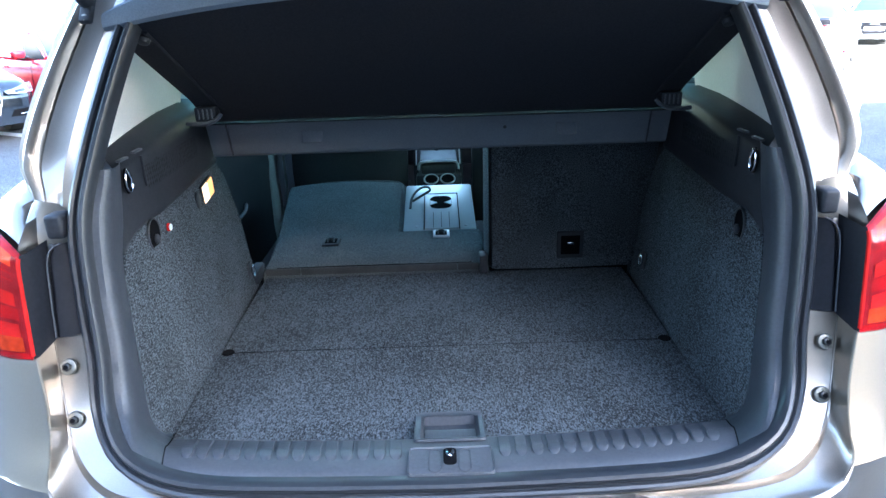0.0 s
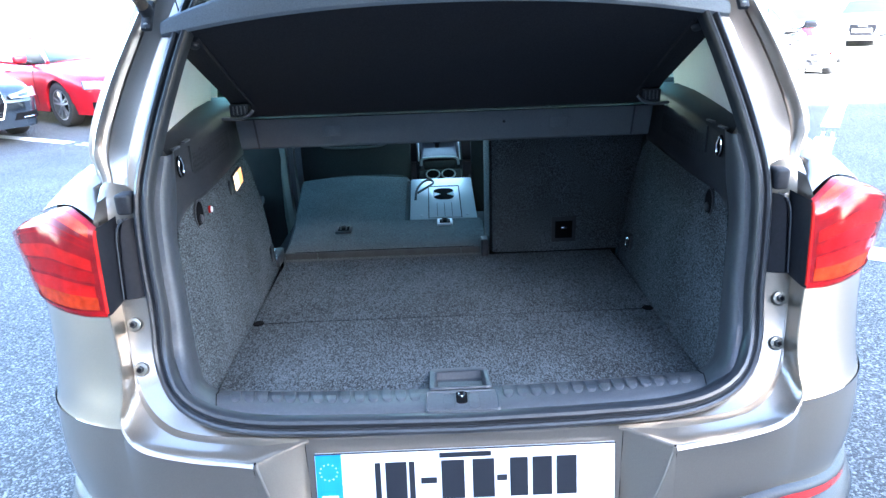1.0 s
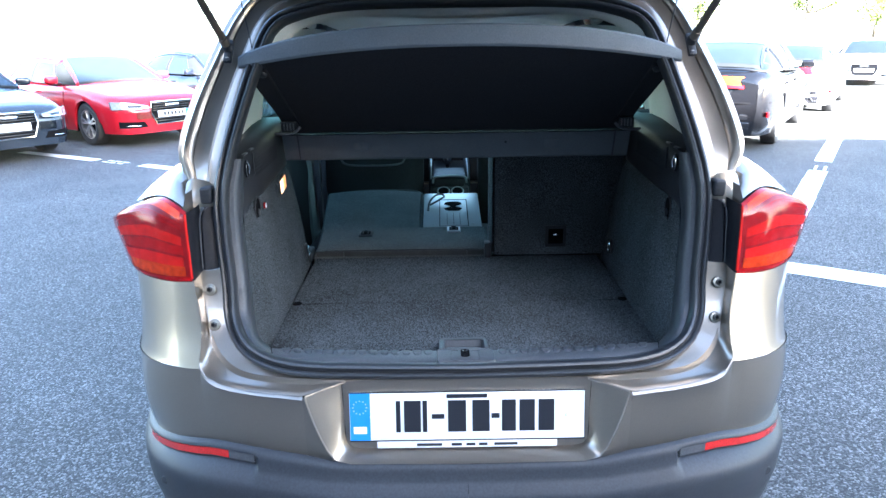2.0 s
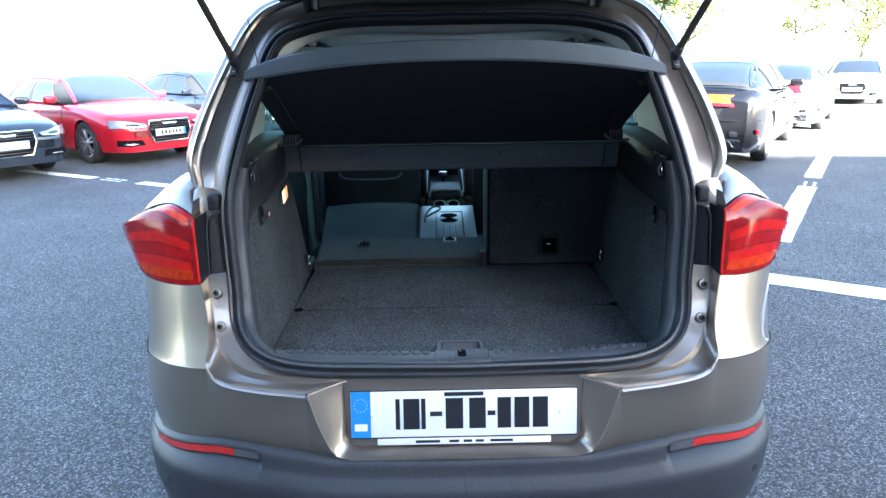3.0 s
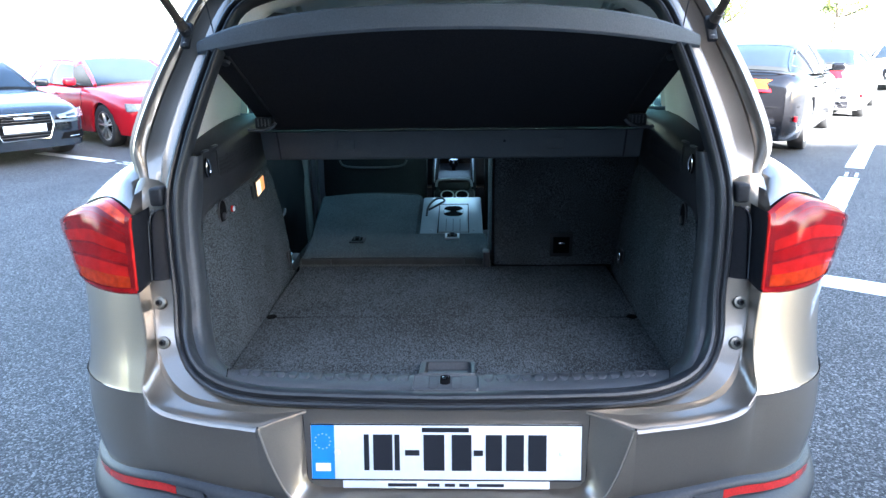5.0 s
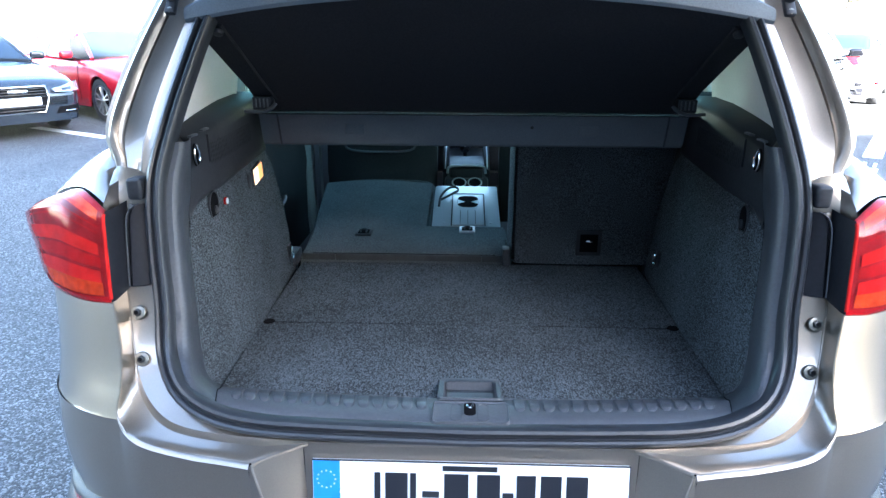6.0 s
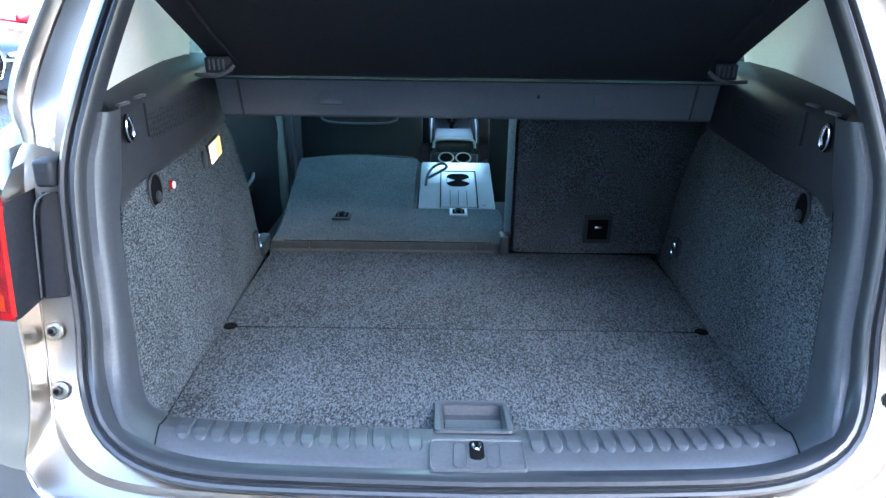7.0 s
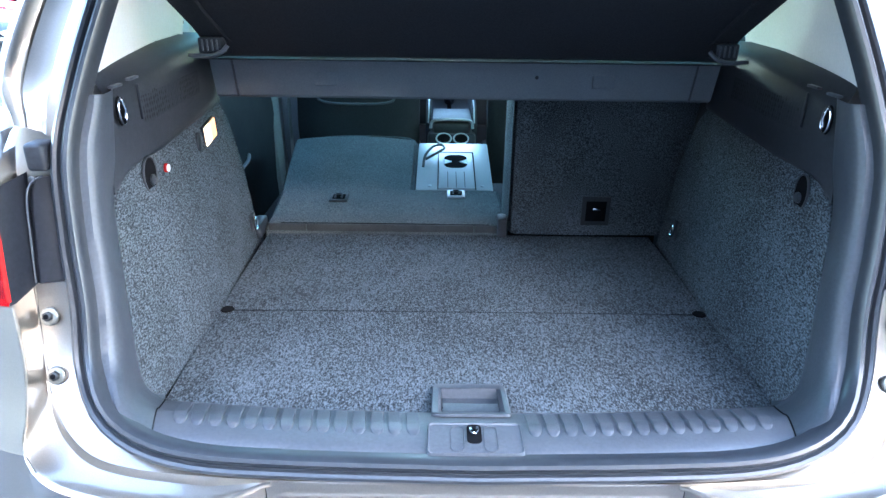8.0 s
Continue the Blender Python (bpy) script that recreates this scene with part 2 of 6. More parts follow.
# ---------------------------------------------------------------- mesh helpers
def spl(pts, n):
    """n points along a smooth curve through pts."""
    p = np.array([list(q) for q in pts], float)
    if len(p) == 2:
        return [Vector(p[0] + (p[1] - p[0]) * k / (n - 1)) for k in range(n)]
    d = np.concatenate([[0], np.cumsum(np.linalg.norm(np.diff(p, axis=0), axis=1))])
    m = np.zeros_like(p)
    for k in range(1, len(p) - 1):
        m[k] = (p[k + 1] - p[k - 1]) / (d[k + 1] - d[k - 1])
    m[0], m[-1] = (p[1] - p[0]) / (d[1] - d[0]), (p[-1] - p[-2]) / (d[-1] - d[-2])
    out = []
    for s in np.linspace(0, d[-1], n):
        k = min(len(p) - 2, max(0, int(np.searchsorted(d, s) - 1)))
        h = d[k + 1] - d[k]
        u = (s - d[k]) / h
        out.append(Vector((2 * u ** 3 - 3 * u ** 2 + 1) * p[k] + (u ** 3 - 2 * u ** 2 + u) * h * m[k]
                          + (-2 * u ** 3 + 3 * u ** 2) * p[k + 1] + (u ** 3 - u ** 2) * h * m[k + 1]))
    return out


def lin(pts, n):
    """n points along the straight pieces between pts."""
    p = np.array([list(q) for q in pts], float)
    d = np.concatenate([[0], np.cumsum(np.linalg.norm(np.diff(p, axis=0), axis=1))])
    return [Vector([float(np.interp(s, d, p[:, c])) for c in range(3)]) for s in np.linspace(0, d[-1], n)]


def grid(rows, bm=None, close_u=False, close_v=False):
    bm = bm or bmesh.new()
    vs = [[bm.verts.new(p) for p in r] for r in rows]
    R, C = len(vs), len(vs[0])
    for i in range(R if close_v else R - 1):
        for j in range(C if close_u else C - 1):
            a, b, c, d = vs[i][j], vs[i][(j + 1) % C], vs[(i + 1) % R][(j + 1) % C], vs[(i + 1) % R][j]
            q = []
            for v in (a, b, c, d):
                if all((v.co - w.co).length > 1e-6 for w in q):
                    q.append(v)
            if len(q) > 2:
                bm.faces.new(q)
    return bm


def thick(bm, t):
    """A sheet given thickness: along the vector t, or t metres off its faces."""
    if isinstance(t, Vector):
        keep = bmesh.ops.extrude_face_region(bm, geom=bm.faces[:], use_keep_orig=True)
        for v in keep["geom"]:
            if isinstance(v, bmesh.types.BMVert):
                v.co += t
        return bm
    bmesh.ops.recalc_face_normals(bm, faces=bm.faces[:])
    bmesh.ops.solidify(bm, geom=bm.faces[:], thickness=t)
    return bm


def box(x0, x1, y0, y1, z0, z1, bevel=0.0, bm=None, seg=2):
    bm = bm or bmesh.new()
    made = bmesh.ops.create_cube(bm, size=1)["verts"]
    for v in made:
        v.co = Vector(((x0 + x1) / 2 + v.co.x * (x1 - x0), (y0 + y1) / 2 + v.co.y * (y1 - y0), (z0 + z1) / 2 + v.co.z * (z1 - z0)))
    if bevel:
        ed = {e for v in made for e in v.link_edges}
        bmesh.ops.bevel(bm, geom=list(ed), offset=bevel, segments=seg, affect="EDGES", profile=0.5)
    return bm


def put(bm, m):
    bmesh.ops.transform(bm, matrix=m, verts=bm.verts[:])
    return bm


def cyl(r, h, seg=24, r2=None, bevel=0.0, bm=None):
    """A cylinder along z, from 0 to h."""
    bm = bm or bmesh.new()
    got = bmesh.ops.create_cone(bm, cap_ends=True, segments=seg, radius1=r, radius2=r if r2 is None else r2, depth=h)["verts"]
    for v in got:
        v.co.z += h / 2
    if bevel:
        ed = [e for e in bm.edges if e.calc_face_angle(0) > 0.7]
        bmesh.ops.bevel(bm, geom=ed, offset=bevel, segments=2, affect="EDGES", profile=0.5)
    return bm


def tube(pts, r, seg=10, close=False, bm=None):
    """A round rod along points."""
    pts = [Vector(p) for p in pts]
    n = len(pts)
    rows = []
    ref = None
    for k, p in enumerate(pts):
        a, b = (pts[(k - 1) % n], pts[(k + 1) % n]) if close else (pts[max(0, k - 1)], pts[min(n - 1, k + 1)])
        t = (b - a).normalized()
        if ref is None:
            ref = t.orthogonal().normalized()
        ref = (ref - t * ref.dot(t)).normalized()
        o = t.cross(ref)
        rr = r[k] if isinstance(r, (list, tuple)) else r
        rows.append([p + ref * rr * math.cos(2 * math.pi * j / seg) + o * rr * math.sin(2 * math.pi * j / seg) for j in range(seg)])
    bm = grid(rows, bm, close_u=True, close_v=close)
    if not close:
        bm.verts.ensure_lookup_table()
        base = len(bm.verts) - n * seg
        bm.faces.new([bm.verts[base + j] for j in range(seg)][::-1])
        bm.faces.new([bm.verts[base + (n - 1) * seg + j] for j in range(seg)])
    return bm


def poly(pts, thickness, axis):
    """A plate cut to the outline pts (3D), given depth along axis."""
    bm = bmesh.new()
    vs = [bm.verts.new(p) for p in pts]
    f = bm.faces.new(vs)
    ext = bmesh.ops.extrude_face_region(bm, geom=[f])
    for v in ext["geom"]:
        if isinstance(v, bmesh.types.BMVert):
            v.co += Vector(axis) * thickness
    bmesh.ops.recalc_face_normals(bm, faces=bm.faces[:])
    return bm


def rounded(x0, x1, y0, y1, r, n=6):
    """Outline of a rectangle with round corners, as (x, y)."""
    out = []
    for cx, cy, a0 in ((x1 - r, y1 - r, 0), (x0 + r, y1 - r, 90), (x0 + r, y0 + r, 180), (x1 - r, y0 + r, 270)):
        out += [(cx + r * math.cos(radians(a0 + 90 * k / n)), cy + r * math.sin(radians(a0 + 90 * k / n))) for k in range(n + 1)]
    return out


def mirrored(bm):
    bmesh.ops.scale(bm, vec=(-1, 1, 1), verts=bm.verts[:])
    bmesh.ops.reverse_faces(bm, faces=bm.faces[:])
    return bm


def part(name, bm, material, parent=None, label="", sharp=35):
    bmesh.ops.recalc_face_normals(bm, faces=bm.faces[:])
    me = bpy.data.meshes.new(name)
    bm.to_mesh(me)
    bm.free()
    me.materials.append(material)
    for p in me.polygons:
        p.use_smooth = True
    me.set_sharp_from_angle(angle=radians(sharp))
    ob = new(name, me)
    if parent is not None:
        ob.parent = parent
    if label:
        ob["label"] = label
    return ob


def thing(name, label, category, group="", kind=""):
    return tagged(new(name), label, category, group, kind)


# ---------------------------------------------------------------- ground
def ground_sheet():
    bm = grid([[Vector((x, y, 0)) for x in (-400, -40, -12, -4, 0, 4, 12, 40, 400)] for y in (-400, -40, -8, 0, 4, 8, 14, 40, 400)])
    return tagged(part("ground", bm, ASPHALT), "coarse grey asphalt of the car park", "ground", kind="structure")


def bay_line(p, q, w, label="worn white painted parking bay line"):
    p, q = Vector((*p, 0)), Vector((*q, 0))
    d = (q - p).normalized()
    o = Vector((-d.y, d.x, 0)) * w / 2
    n = max(2, int((q - p).length / 0.15))
    rng = random.Random(int(p.x * 100 + q.y * 10))
    a = [p + (q - p) * k / n + o * (1 + rng.uniform(-0.06, 0.03)) for k in range(n + 1)]
    b = [p + (q - p) * k / n - o * (1 + rng.uniform(-0.06, 0.03)) for k in range(n + 1)]
    bm = grid([a, b])
    put(bm, Matrix.Translation((0, 0, 0.004)))
    return tagged(part("bay_line", bm, LINE), label, "road marking", "painted bay lines", "structure")


ground_sheet()

# ---------------------------------------------------------------- the open SUV
suv = thing("suv", "champagne metallic family SUV with its tailgate open", "car")

# rubber seal line round the opening, from the middle of the sill up to the middle of the roof
SEAL = [(0, 0.000, 0.762), (0.25, 0.004, 0.765), (0.373, 0.010, 0.770), (0.453, 0.027, 0.783), (0.511, 0.055, 0.811),
        (0.549, 0.100, 0.859), (0.559, 0.137, 0.940), (0.570, 0.166, 1.030), (0.575, 0.200, 1.140), (0.562, 0.246, 1.232),
        (0.536, 0.300, 1.336), (0.507, 0.350, 1.430), (0.476, 0.402, 1.512), (0.430, 0.432, 1.549), (0.297, 0.455, 1.579), (0, 0.461, 1.585)]
half = spl(SEAL, 70)
ring = half + [Vector((-p.x, p.y, p.z)) for p in half[-2:0:-1]]


def sweep(profile, ring, centre=Vector((0, 0.28, 1.17))):
    """A profile of (inwards, towards the rear) carried round the closed ring."""
    rows = []
    n = len(ring)
    for k, p in enumerate(ring):
        t = (ring[(k + 1) % n] - ring[k - 1]).normalized()
        back = Vector((0, -0.93, 0.36))
        back = (back - t * back.dot(t)).normalized()
        inn = t.cross(back)
        if inn.dot(centre - p) < 0:
            inn = -inn
        rows.append([p + inn * a + back * h for a, h in profile])
    return grid(rows, close_v=True)


part("door_seal", sweep([(-0.001, -0.006), (0, 0.004), (0.003, 0.009), (0.007, 0.011), (0.011, 0.009), (0.0135, 0.004), (0.016, 0.005), (0.019, 0.012),
                         (0.024, 0.017), (0.029, 0.016), (0.033, 0.010), (0.034, 0.000), (0.034, -0.012)], ring), RUBBER, suv, "black double-lipped rubber seal")


def side(fn, name, material, label="", parent=None, sharp=35):
    """The same part on both flanks, built for x > 0."""
    a = part(name, fn(), material, parent or suv, label, sharp)
    b = part(name, mirrored(fn()), material, parent or suv, label, sharp)
    return a, b


# --- plan outline of the lower body, from the middle of the tail round to the flank
OUT = [(0, -0.052), (0.20, -0.050), (0.35, -0.042), (0.47, -0.022), (0.569, 0.006), (0.66, 0.046), (0.73, 0.098), (0.785, 0.165), (0.825, 0.250),
       (0.860, 0.360), (0.880, 0.50), (0.893, 0.70), (0.900, 0.95)]


def outline(d=0.0, n=60, k0=0.0, k1=1.0):
    c = spl([(x, y, 0) for x, y in OUT], 240)
    res = []
    for k in np.linspace(k0, k1, n):
        i = k * 239
        j = min(238, int(i))
        p = c[j].lerp(c[j + 1], i - j)
        t = (c[min(239, j + 2)] - c[max(0, j - 1)]).normalized()
        nrm = Vector((-t.y, t.x, 0))
        res.append(p + nrm * d)
    return res


def k_at_x(x):
    c = spl([(a, b, 0) for a, b in OUT], 240)
    return min(range(240), key=lambda i: abs(c[i].x - x)) / 239


KR, KC = k_at_x(0.349), k_at_x(0.590)


def zmix(a, b, n):
    return [a + (b - a) * k / (n - 1) for k in range(n)]


def zc(x):
    """Height at which the paint ends and the cladding begins."""
    return float(np.interp(x, [0, 0.30, 0.36, 0.50, 0.57, 0.65, 0.73, 0.785, 0.825, 0.86, 0.90], [0.588, 0.590, 0.600, 0.611, 0.612, 0.597, 0.578, 0.564, 0.545, 0.528, 0.50]))


CREASE = [(0.349, -0.041, 0.746), (0.40, -0.034, 0.749), (0.455, -0.027, 0.752), (0.534, -0.012, 0.761), (0.569, 0.002, 0.772), (0.588, 0.017, 0.794), (0.5875, 0.028, 0.815),
          (0.586, 0.040, 0.840), (0.590, 0.063, 0.890), (0.606, 0.092, 0.966)]


LAMP_B = spl([(0.607, 0.090, 0.967), (0.66, 0.112, 0.960), (0.73, 0.158, 0.955), (0.785, 0.210, 0.955), (0.812, 0.260, 0.957), (0.832, 0.32, 0.960), (0.852, 0.41, 0.965)], 26)
LAMP_T = spl([(0.622, 0.140, 1.112), (0.662, 0.172, 1.128), (0.706, 0.214, 1.132), (0.765, 0.248, 1.114), (0.815, 0.285, 1.088), (0.842, 0.335, 1.064), (0.858, 0.42, 1.062)], 26)


def tail_column(u, crease, steps=9):
    """Points of the painted tail, from the cladding up to the crease, at the outline's share u."""
    b = outline(-0.002, 1, u, u)[0]
    t = min((q for q in crease if q.z < 0.797), key=lambda q: abs(q.x - b.x))
    z0 = zc(b.x)
    col = []
    for q in zmix(0, 1, steps) + [1.01]:
        z = z0 + (t.z - 0.0075 - z0) * min(q, 0.985)
        bulge = -0.006 * math.sin(min(1, q) * math.pi) + 0.012 * max(0, 0.35 - q)
        p = Vector((b.x, b.y + bulge, z)).lerp(Vector((t.x, t.y, z)), min(1, q))
        if q == 1:
            p = Vector((t.x, t.y - 0.0030, t.z - 0.0065))
        if q > 1:
            p = Vector((t.x, t.y + 0.005, t.z + 0.0008))
        col.append(p)
    return col


def bumper_lower():
    """Painted skin from the plate recess round the corner to the wheel arch: one sheet below the edge line, one above it."""
    bm = bmesh.new()
    crease = spl(CREASE, 90)
    rows = [tail_column(KR + (KC - KR) * k / 25, crease) for k in range(26)]
    last = rows[-1]
    shift, upper = [], []
    n = 36
    qs = zmix(0, 1, 9) + [1.01]
    for k in range(n):
        f = k / (n - 1)
        u = KC + (1 - KC) * f
        b = outline(-0.002, 1, u, u)[0]
        foot = zc(b.x)
        top = 0.794 - 0.092 * f ** 0.8
        col = []
        for q in qs:
            bulge = -0.006 * math.sin(min(1, q) * math.pi) + 0.012 * max(0, 0.35 - q)
            col.append(outline(-0.002 + bulge, 1, u, u)[0] + Vector((0, 0, foot + (top - foot) * min(1, q))))
        if k == 0:
            shift = [a - p for a, p in zip(last, col)]
        w = max(0, 1 - k / 7) ** 1.6
        col = [p + d * w for p, d in zip(col, shift)]
        col[-1] = col[-2].copy() if k > 3 else col[-1]
        if k:
            rows.append(col)
        # above the edge line
        uc = []
        for g in (0, 0.03, 0.10, 0.22, 0.40, 0.60, 0.80, 1.0):
            z = col[-2].z + (0.957 - col[-2].z) * g
            uc.append(outline(0.052 * g ** 0.8 * (1 - 0.35 * f), 1, u, u)[0] + Vector((0, 0, z)))
        x_l = float(np.interp(b.x, [0.59, 0.87], [0.607, 0.852]))
        to = min(LAMP_B, key=lambda q: abs(q.x - x_l)) + Vector((0, 0.0, -0.002)) - uc[-1]
        uc = [p + to * (i / 7) ** 2 * max(0, min(1, (0.885 - b.x) / 0.02)) for i, p in enumerate(uc)]
        if k == 0:
            lift = []
            for p in uc:
                a = min((q for q in crease if q.x > 0.57 and q.z > 0.78), key=lambda q: abs(q.z - p.z))
                lift.append(Vector((a.x + 0.0015, a.y - 0.001, p.z)) - p)
            upper.append([p + d + Vector((-0.0015, 0.006, 0)) for p, d in zip(uc, lift)])
        upper.append([p + d * w for p, d in zip(uc, lift)])
    grid(rows, bm)
    grid(upper, bm)
    bmesh.ops.remove_doubles(bm, verts=bm.verts[:], dist=0.0006)
    return bm


def flange_and_step():
    """The painted sheet from the rubber seal out to the bumper's crease: a flat flange with the bolts, then a shaded step."""
    inner = [Vector((x, y + 0.004, z)) for x, y, z in SEAL[:7]] + [Vector((0.562, 0.152, 0.975))]
    inner = spl([(p.x - 0.006 if p.z > 0.8 else p.x, p.y, p.z) for p in inner], 60)
    mid = spl([(0, 0.002, 0.760), (0.267, 0.003, 0.762), (0.36, 0.006, 0.765), (0.45, 0.012, 0.771), (0.505, 0.023, 0.781), (0.546, 0.046, 0.803), (0.577, 0.080, 0.838),
               (0.597, 0.120, 0.900), (0.608, 0.148, 0.970)], 60)
    outr = lin([(0, 0.004, 0.7555), (0.274, 0.004, 0.7555), (0.349, -0.036, 0.7470)] + [tuple(q) for q in spl(CREASE, 40)[1:]], 60)
    rows = []
    for a, m, o in zip(inner, mid, outr):
        k = min(1, (o - m).length / 0.045)
        up = max(0, min(1, (m.z - 0.79) / 0.06))
        sink = (Vector((0, 0.35, -1)).normalized() * (1 - up) * 0.95 + Vector((0.25, 0.95, 0)) * up * 0.45) * k
        rows.append([a, a.lerp(m, 0.5) + Vector((0, -0.001, 0)), m + Vector((-0.002, -0.001, 0.0012)), m, m.lerp(o, 0.06) + sink * 0.006, m.lerp(o, 0.15) + sink * 0.011, m.lerp(o, 0.45) + sink * 0.0105, m.lerp(o, 0.72) + sink * 0.007,
                     m.lerp(o, 0.90) + sink * 0.0015, m.lerp(o, 0.955), o])
    return grid(rows)


def recess_half():
    """One half of the plate recess: back wall, slanted cheek and lower lip."""
    bm = bmesh.new()
    w0, w1 = 0.275, 0.270
    back = [[Vector((x * s, y, z)) for s in (0, 0.5, 1)] for x, y, z in ((w0, 0.004, 0.757), (w0, 0.004, 0.74), (w1 + 0.002, -0.008, 0.68), (w1, -0.016, 0.618), (w1 - 0.012, -0.018, 0.606), (w1 - 0.03, -0.019, 0.602))]
    grid(back, bm)
    a = spl([(w0, 0.004, 0.757), (w0 + 0.001, 0.003, 0.74), (w1 + 0.002, -0.008, 0.68), (w1, -0.016, 0.618), (w1 - 0.012, -0.018, 0.607), (w1 - 0.03, -0.019, 0.603)], 16)
    b = spl([(0.345, -0.038, 0.7475), (0.349, -0.043, 0.742), (0.330, -0.052, 0.68), (0.306, -0.057, 0.622), (0.292, -0.058, 0.601), (0.255, -0.060, 0.590)], 16)
    grid([[p.lerp(q, f) + Vector((0, -0.006 * math.sin(f * math.pi), 0)) for f in (0, 0.12, 0.5, 0.88, 1)] for p, q in zip(a, b)], bm)
    low = [[Vector((0.258 * s, -0.060 - 0.004 * (1 - s), 0.590)) for s in zmix(0, 1, 6)], [Vector((0.256 * s, -0.050, 0.596)) for s in zmix(0, 1, 6)],
           [Vector((0.240 * s, -0.019, 0.602)) for s in zmix(0, 1, 6)], [Vector((0.268 * s, -0.016, 0.618)) for s in zmix(0, 1, 6)]]
    grid(low, bm)
    # the skin between the cheek and the bumper's tail part
    col = tail_column(KR, spl(CREASE, 90), 24)[:-1]
    bb = spl([(0.349, -0.043, 0.7455), (0.330, -0.052, 0.68), (0.306, -0.057, 0.622), (0.292, -0.058, 0.603), (0.255, -0.060, 0.590)], 24)
    rows = []
    for k, p in enumerate(bb):
        z = 0.7455 + (col[0].z - 0.7455) * k / 23
        e = Vector((float(np.interp(z, [q.z for q in col], [q.x for q in col])), float(np.interp(z, [q.z for q in col], [q.y for q in col])), z))
        rows.append([p.lerp(e, f) for f in (0, 0.04, 0.5, 0.96, 1)])
    grid(rows, bm)
    return bm


side(bumper_lower, "bumper_skin", PAINT, sharp=19)
side(flange_and_step, "rear_panel", PAINT, sharp=24)
side(recess_half, "plate_recess", PAINT)
side(lambda: tube(lin([(0.268, 0.004, 0.7555), (0.276, 0.002, 0.7555), (0.349, -0.0395, 0.7462)], 10), 0.0036, 8), "recess_edge", PAINT)
side(lambda: tube(spl([(0.349, -0.0405, 0.7462), (0.3485, -0.043, 0.740), (0.330, -0.0515, 0.68), (0.306, -0.0565, 0.622), (0.292, -0.0575, 0.603)], 20), 0.0028, 8), "recess_edge", PAINT)


def clad_half():
    """Dark lower cladding: a bevelled lip, a sunk channel for the reflector and a broad ledge under it; flush towards the middle."""
    flush = [(0.004, 0.006), (0.0, -0.006), (-0.006, -0.013), (-0.012, -0.016), (-0.018, -0.018), (-0.034, -0.021), (-0.042, -0.026), (-0.058, -0.040), (-0.068, -0.045), (-0.080, -0.046), (-0.15, -0.040), (-0.23, -0.010), (-0.29, 0.05), (-0.32, 0.12)]
    ledge = [(0.004, 0.006), (0.0, -0.006), (-0.005, -0.011), (-0.009, -0.012), (-0.011, -0.003), (-0.034, -0.004), (-0.036, -0.009), (-0.056, -0.038), (-0.068, -0.045), (-0.080, -0.046), (-0.15, -0.040), (-0.23, -0.010), (-0.29, 0.05), (-0.32, 0.12)]
    us = sorted(set(zmix(0, 1, 46) + [k_at_x(0.462), k_at_x(0.467), k_at_x(0.472)]))
    rows = []
    for (z0, d0), (z1, d1) in zip(flush, ledge):
        r = []
        for u in us:
            bx = outline(0, 1, u, u)[0]
            w = float(np.interp(bx.x, [0.462, 0.472], [0, 1])) * float(np.interp(bx.y, [0.28, 0.45], [1, 0]))
            dz, d = z0 + (z1 - z0) * w, d0 + (d1 - d0) * w
            if d < -0.012:
                d = -0.012 + (d + 0.012) * float(np.interp(bx.x, [0.56, 0.80], [1.0, 0.45]))
            p = outline(d, 1, u, u)[0]
            s = max(0, 1 + dz / 0.16)
            r.append(Vector((p.x, p.y, zc(bx.x) * s + 0.585 * (1 - s) + dz)))
        rows.append(r)
    return grid(rows)


side(clad_half, "lower_cladding", CLAD)


def reflector():
    rows = []
    ka, kb = k_at_x(0.536), k_at_x(0.776)
    for f0, d in ((-0.0335, -0.0035), (-0.0315, -0.0105), (-0.0135, -0.0095), (-0.0115, -0.0025)):
        r = []
        for k in range(20):
            u = ka + (kb - ka) * k / 19
            p = outline(d, 1, u, u)[0]
            r.append(Vector((p.x, p.y, zc(outline(0, 1, u, u)[0].x) + f0 * (1 - 0.06 * k / 19))))
        rows.append(r)
    return grid(rows)


def reflector_tail():
    rows = []
    ka, kb = k_at_x(0.476), k_at_x(0.534)
    for f0, d in ((-0.0335, -0.0035), (-0.0315, -0.0100), (-0.0135, -0.0090), (-0.0115, -0.0025)):
        rows.append([outline(d, 1, u, u)[0] + Vector((0, 0, zc(outline(0, 1, u, u)[0].x) + f0)) for u in zmix(ka, kb, 8)])
    return grid(rows)


side(reflector, "reflector", REFLECT, "long narrow red reflector")
side(reflector_tail, "reflector_blank", SILL, "grey blank beside the reflector")


def sensor(x):
    k = k_at_x(abs(x))
    p = outline(-0.044 if abs(x) < 0.4 else -0.030, 1, k, k)[0]
    bm = cyl(0.012, 0.008, 20, 0.0105, 0.001)
    put(bm, Matrix.Translation((p.x if x > 0 else -p.x, p.y + 0.004, 0.475)) @ pose(0, 0, 0, 90, 0, 20 if x > 0.5 else -20 if x < -0.5 else 0))
    return bm


for x in (-0.70, -0.27, 0.27, 0.70):
    part("parking_sensor", sensor(x), PLASTIC, suv)

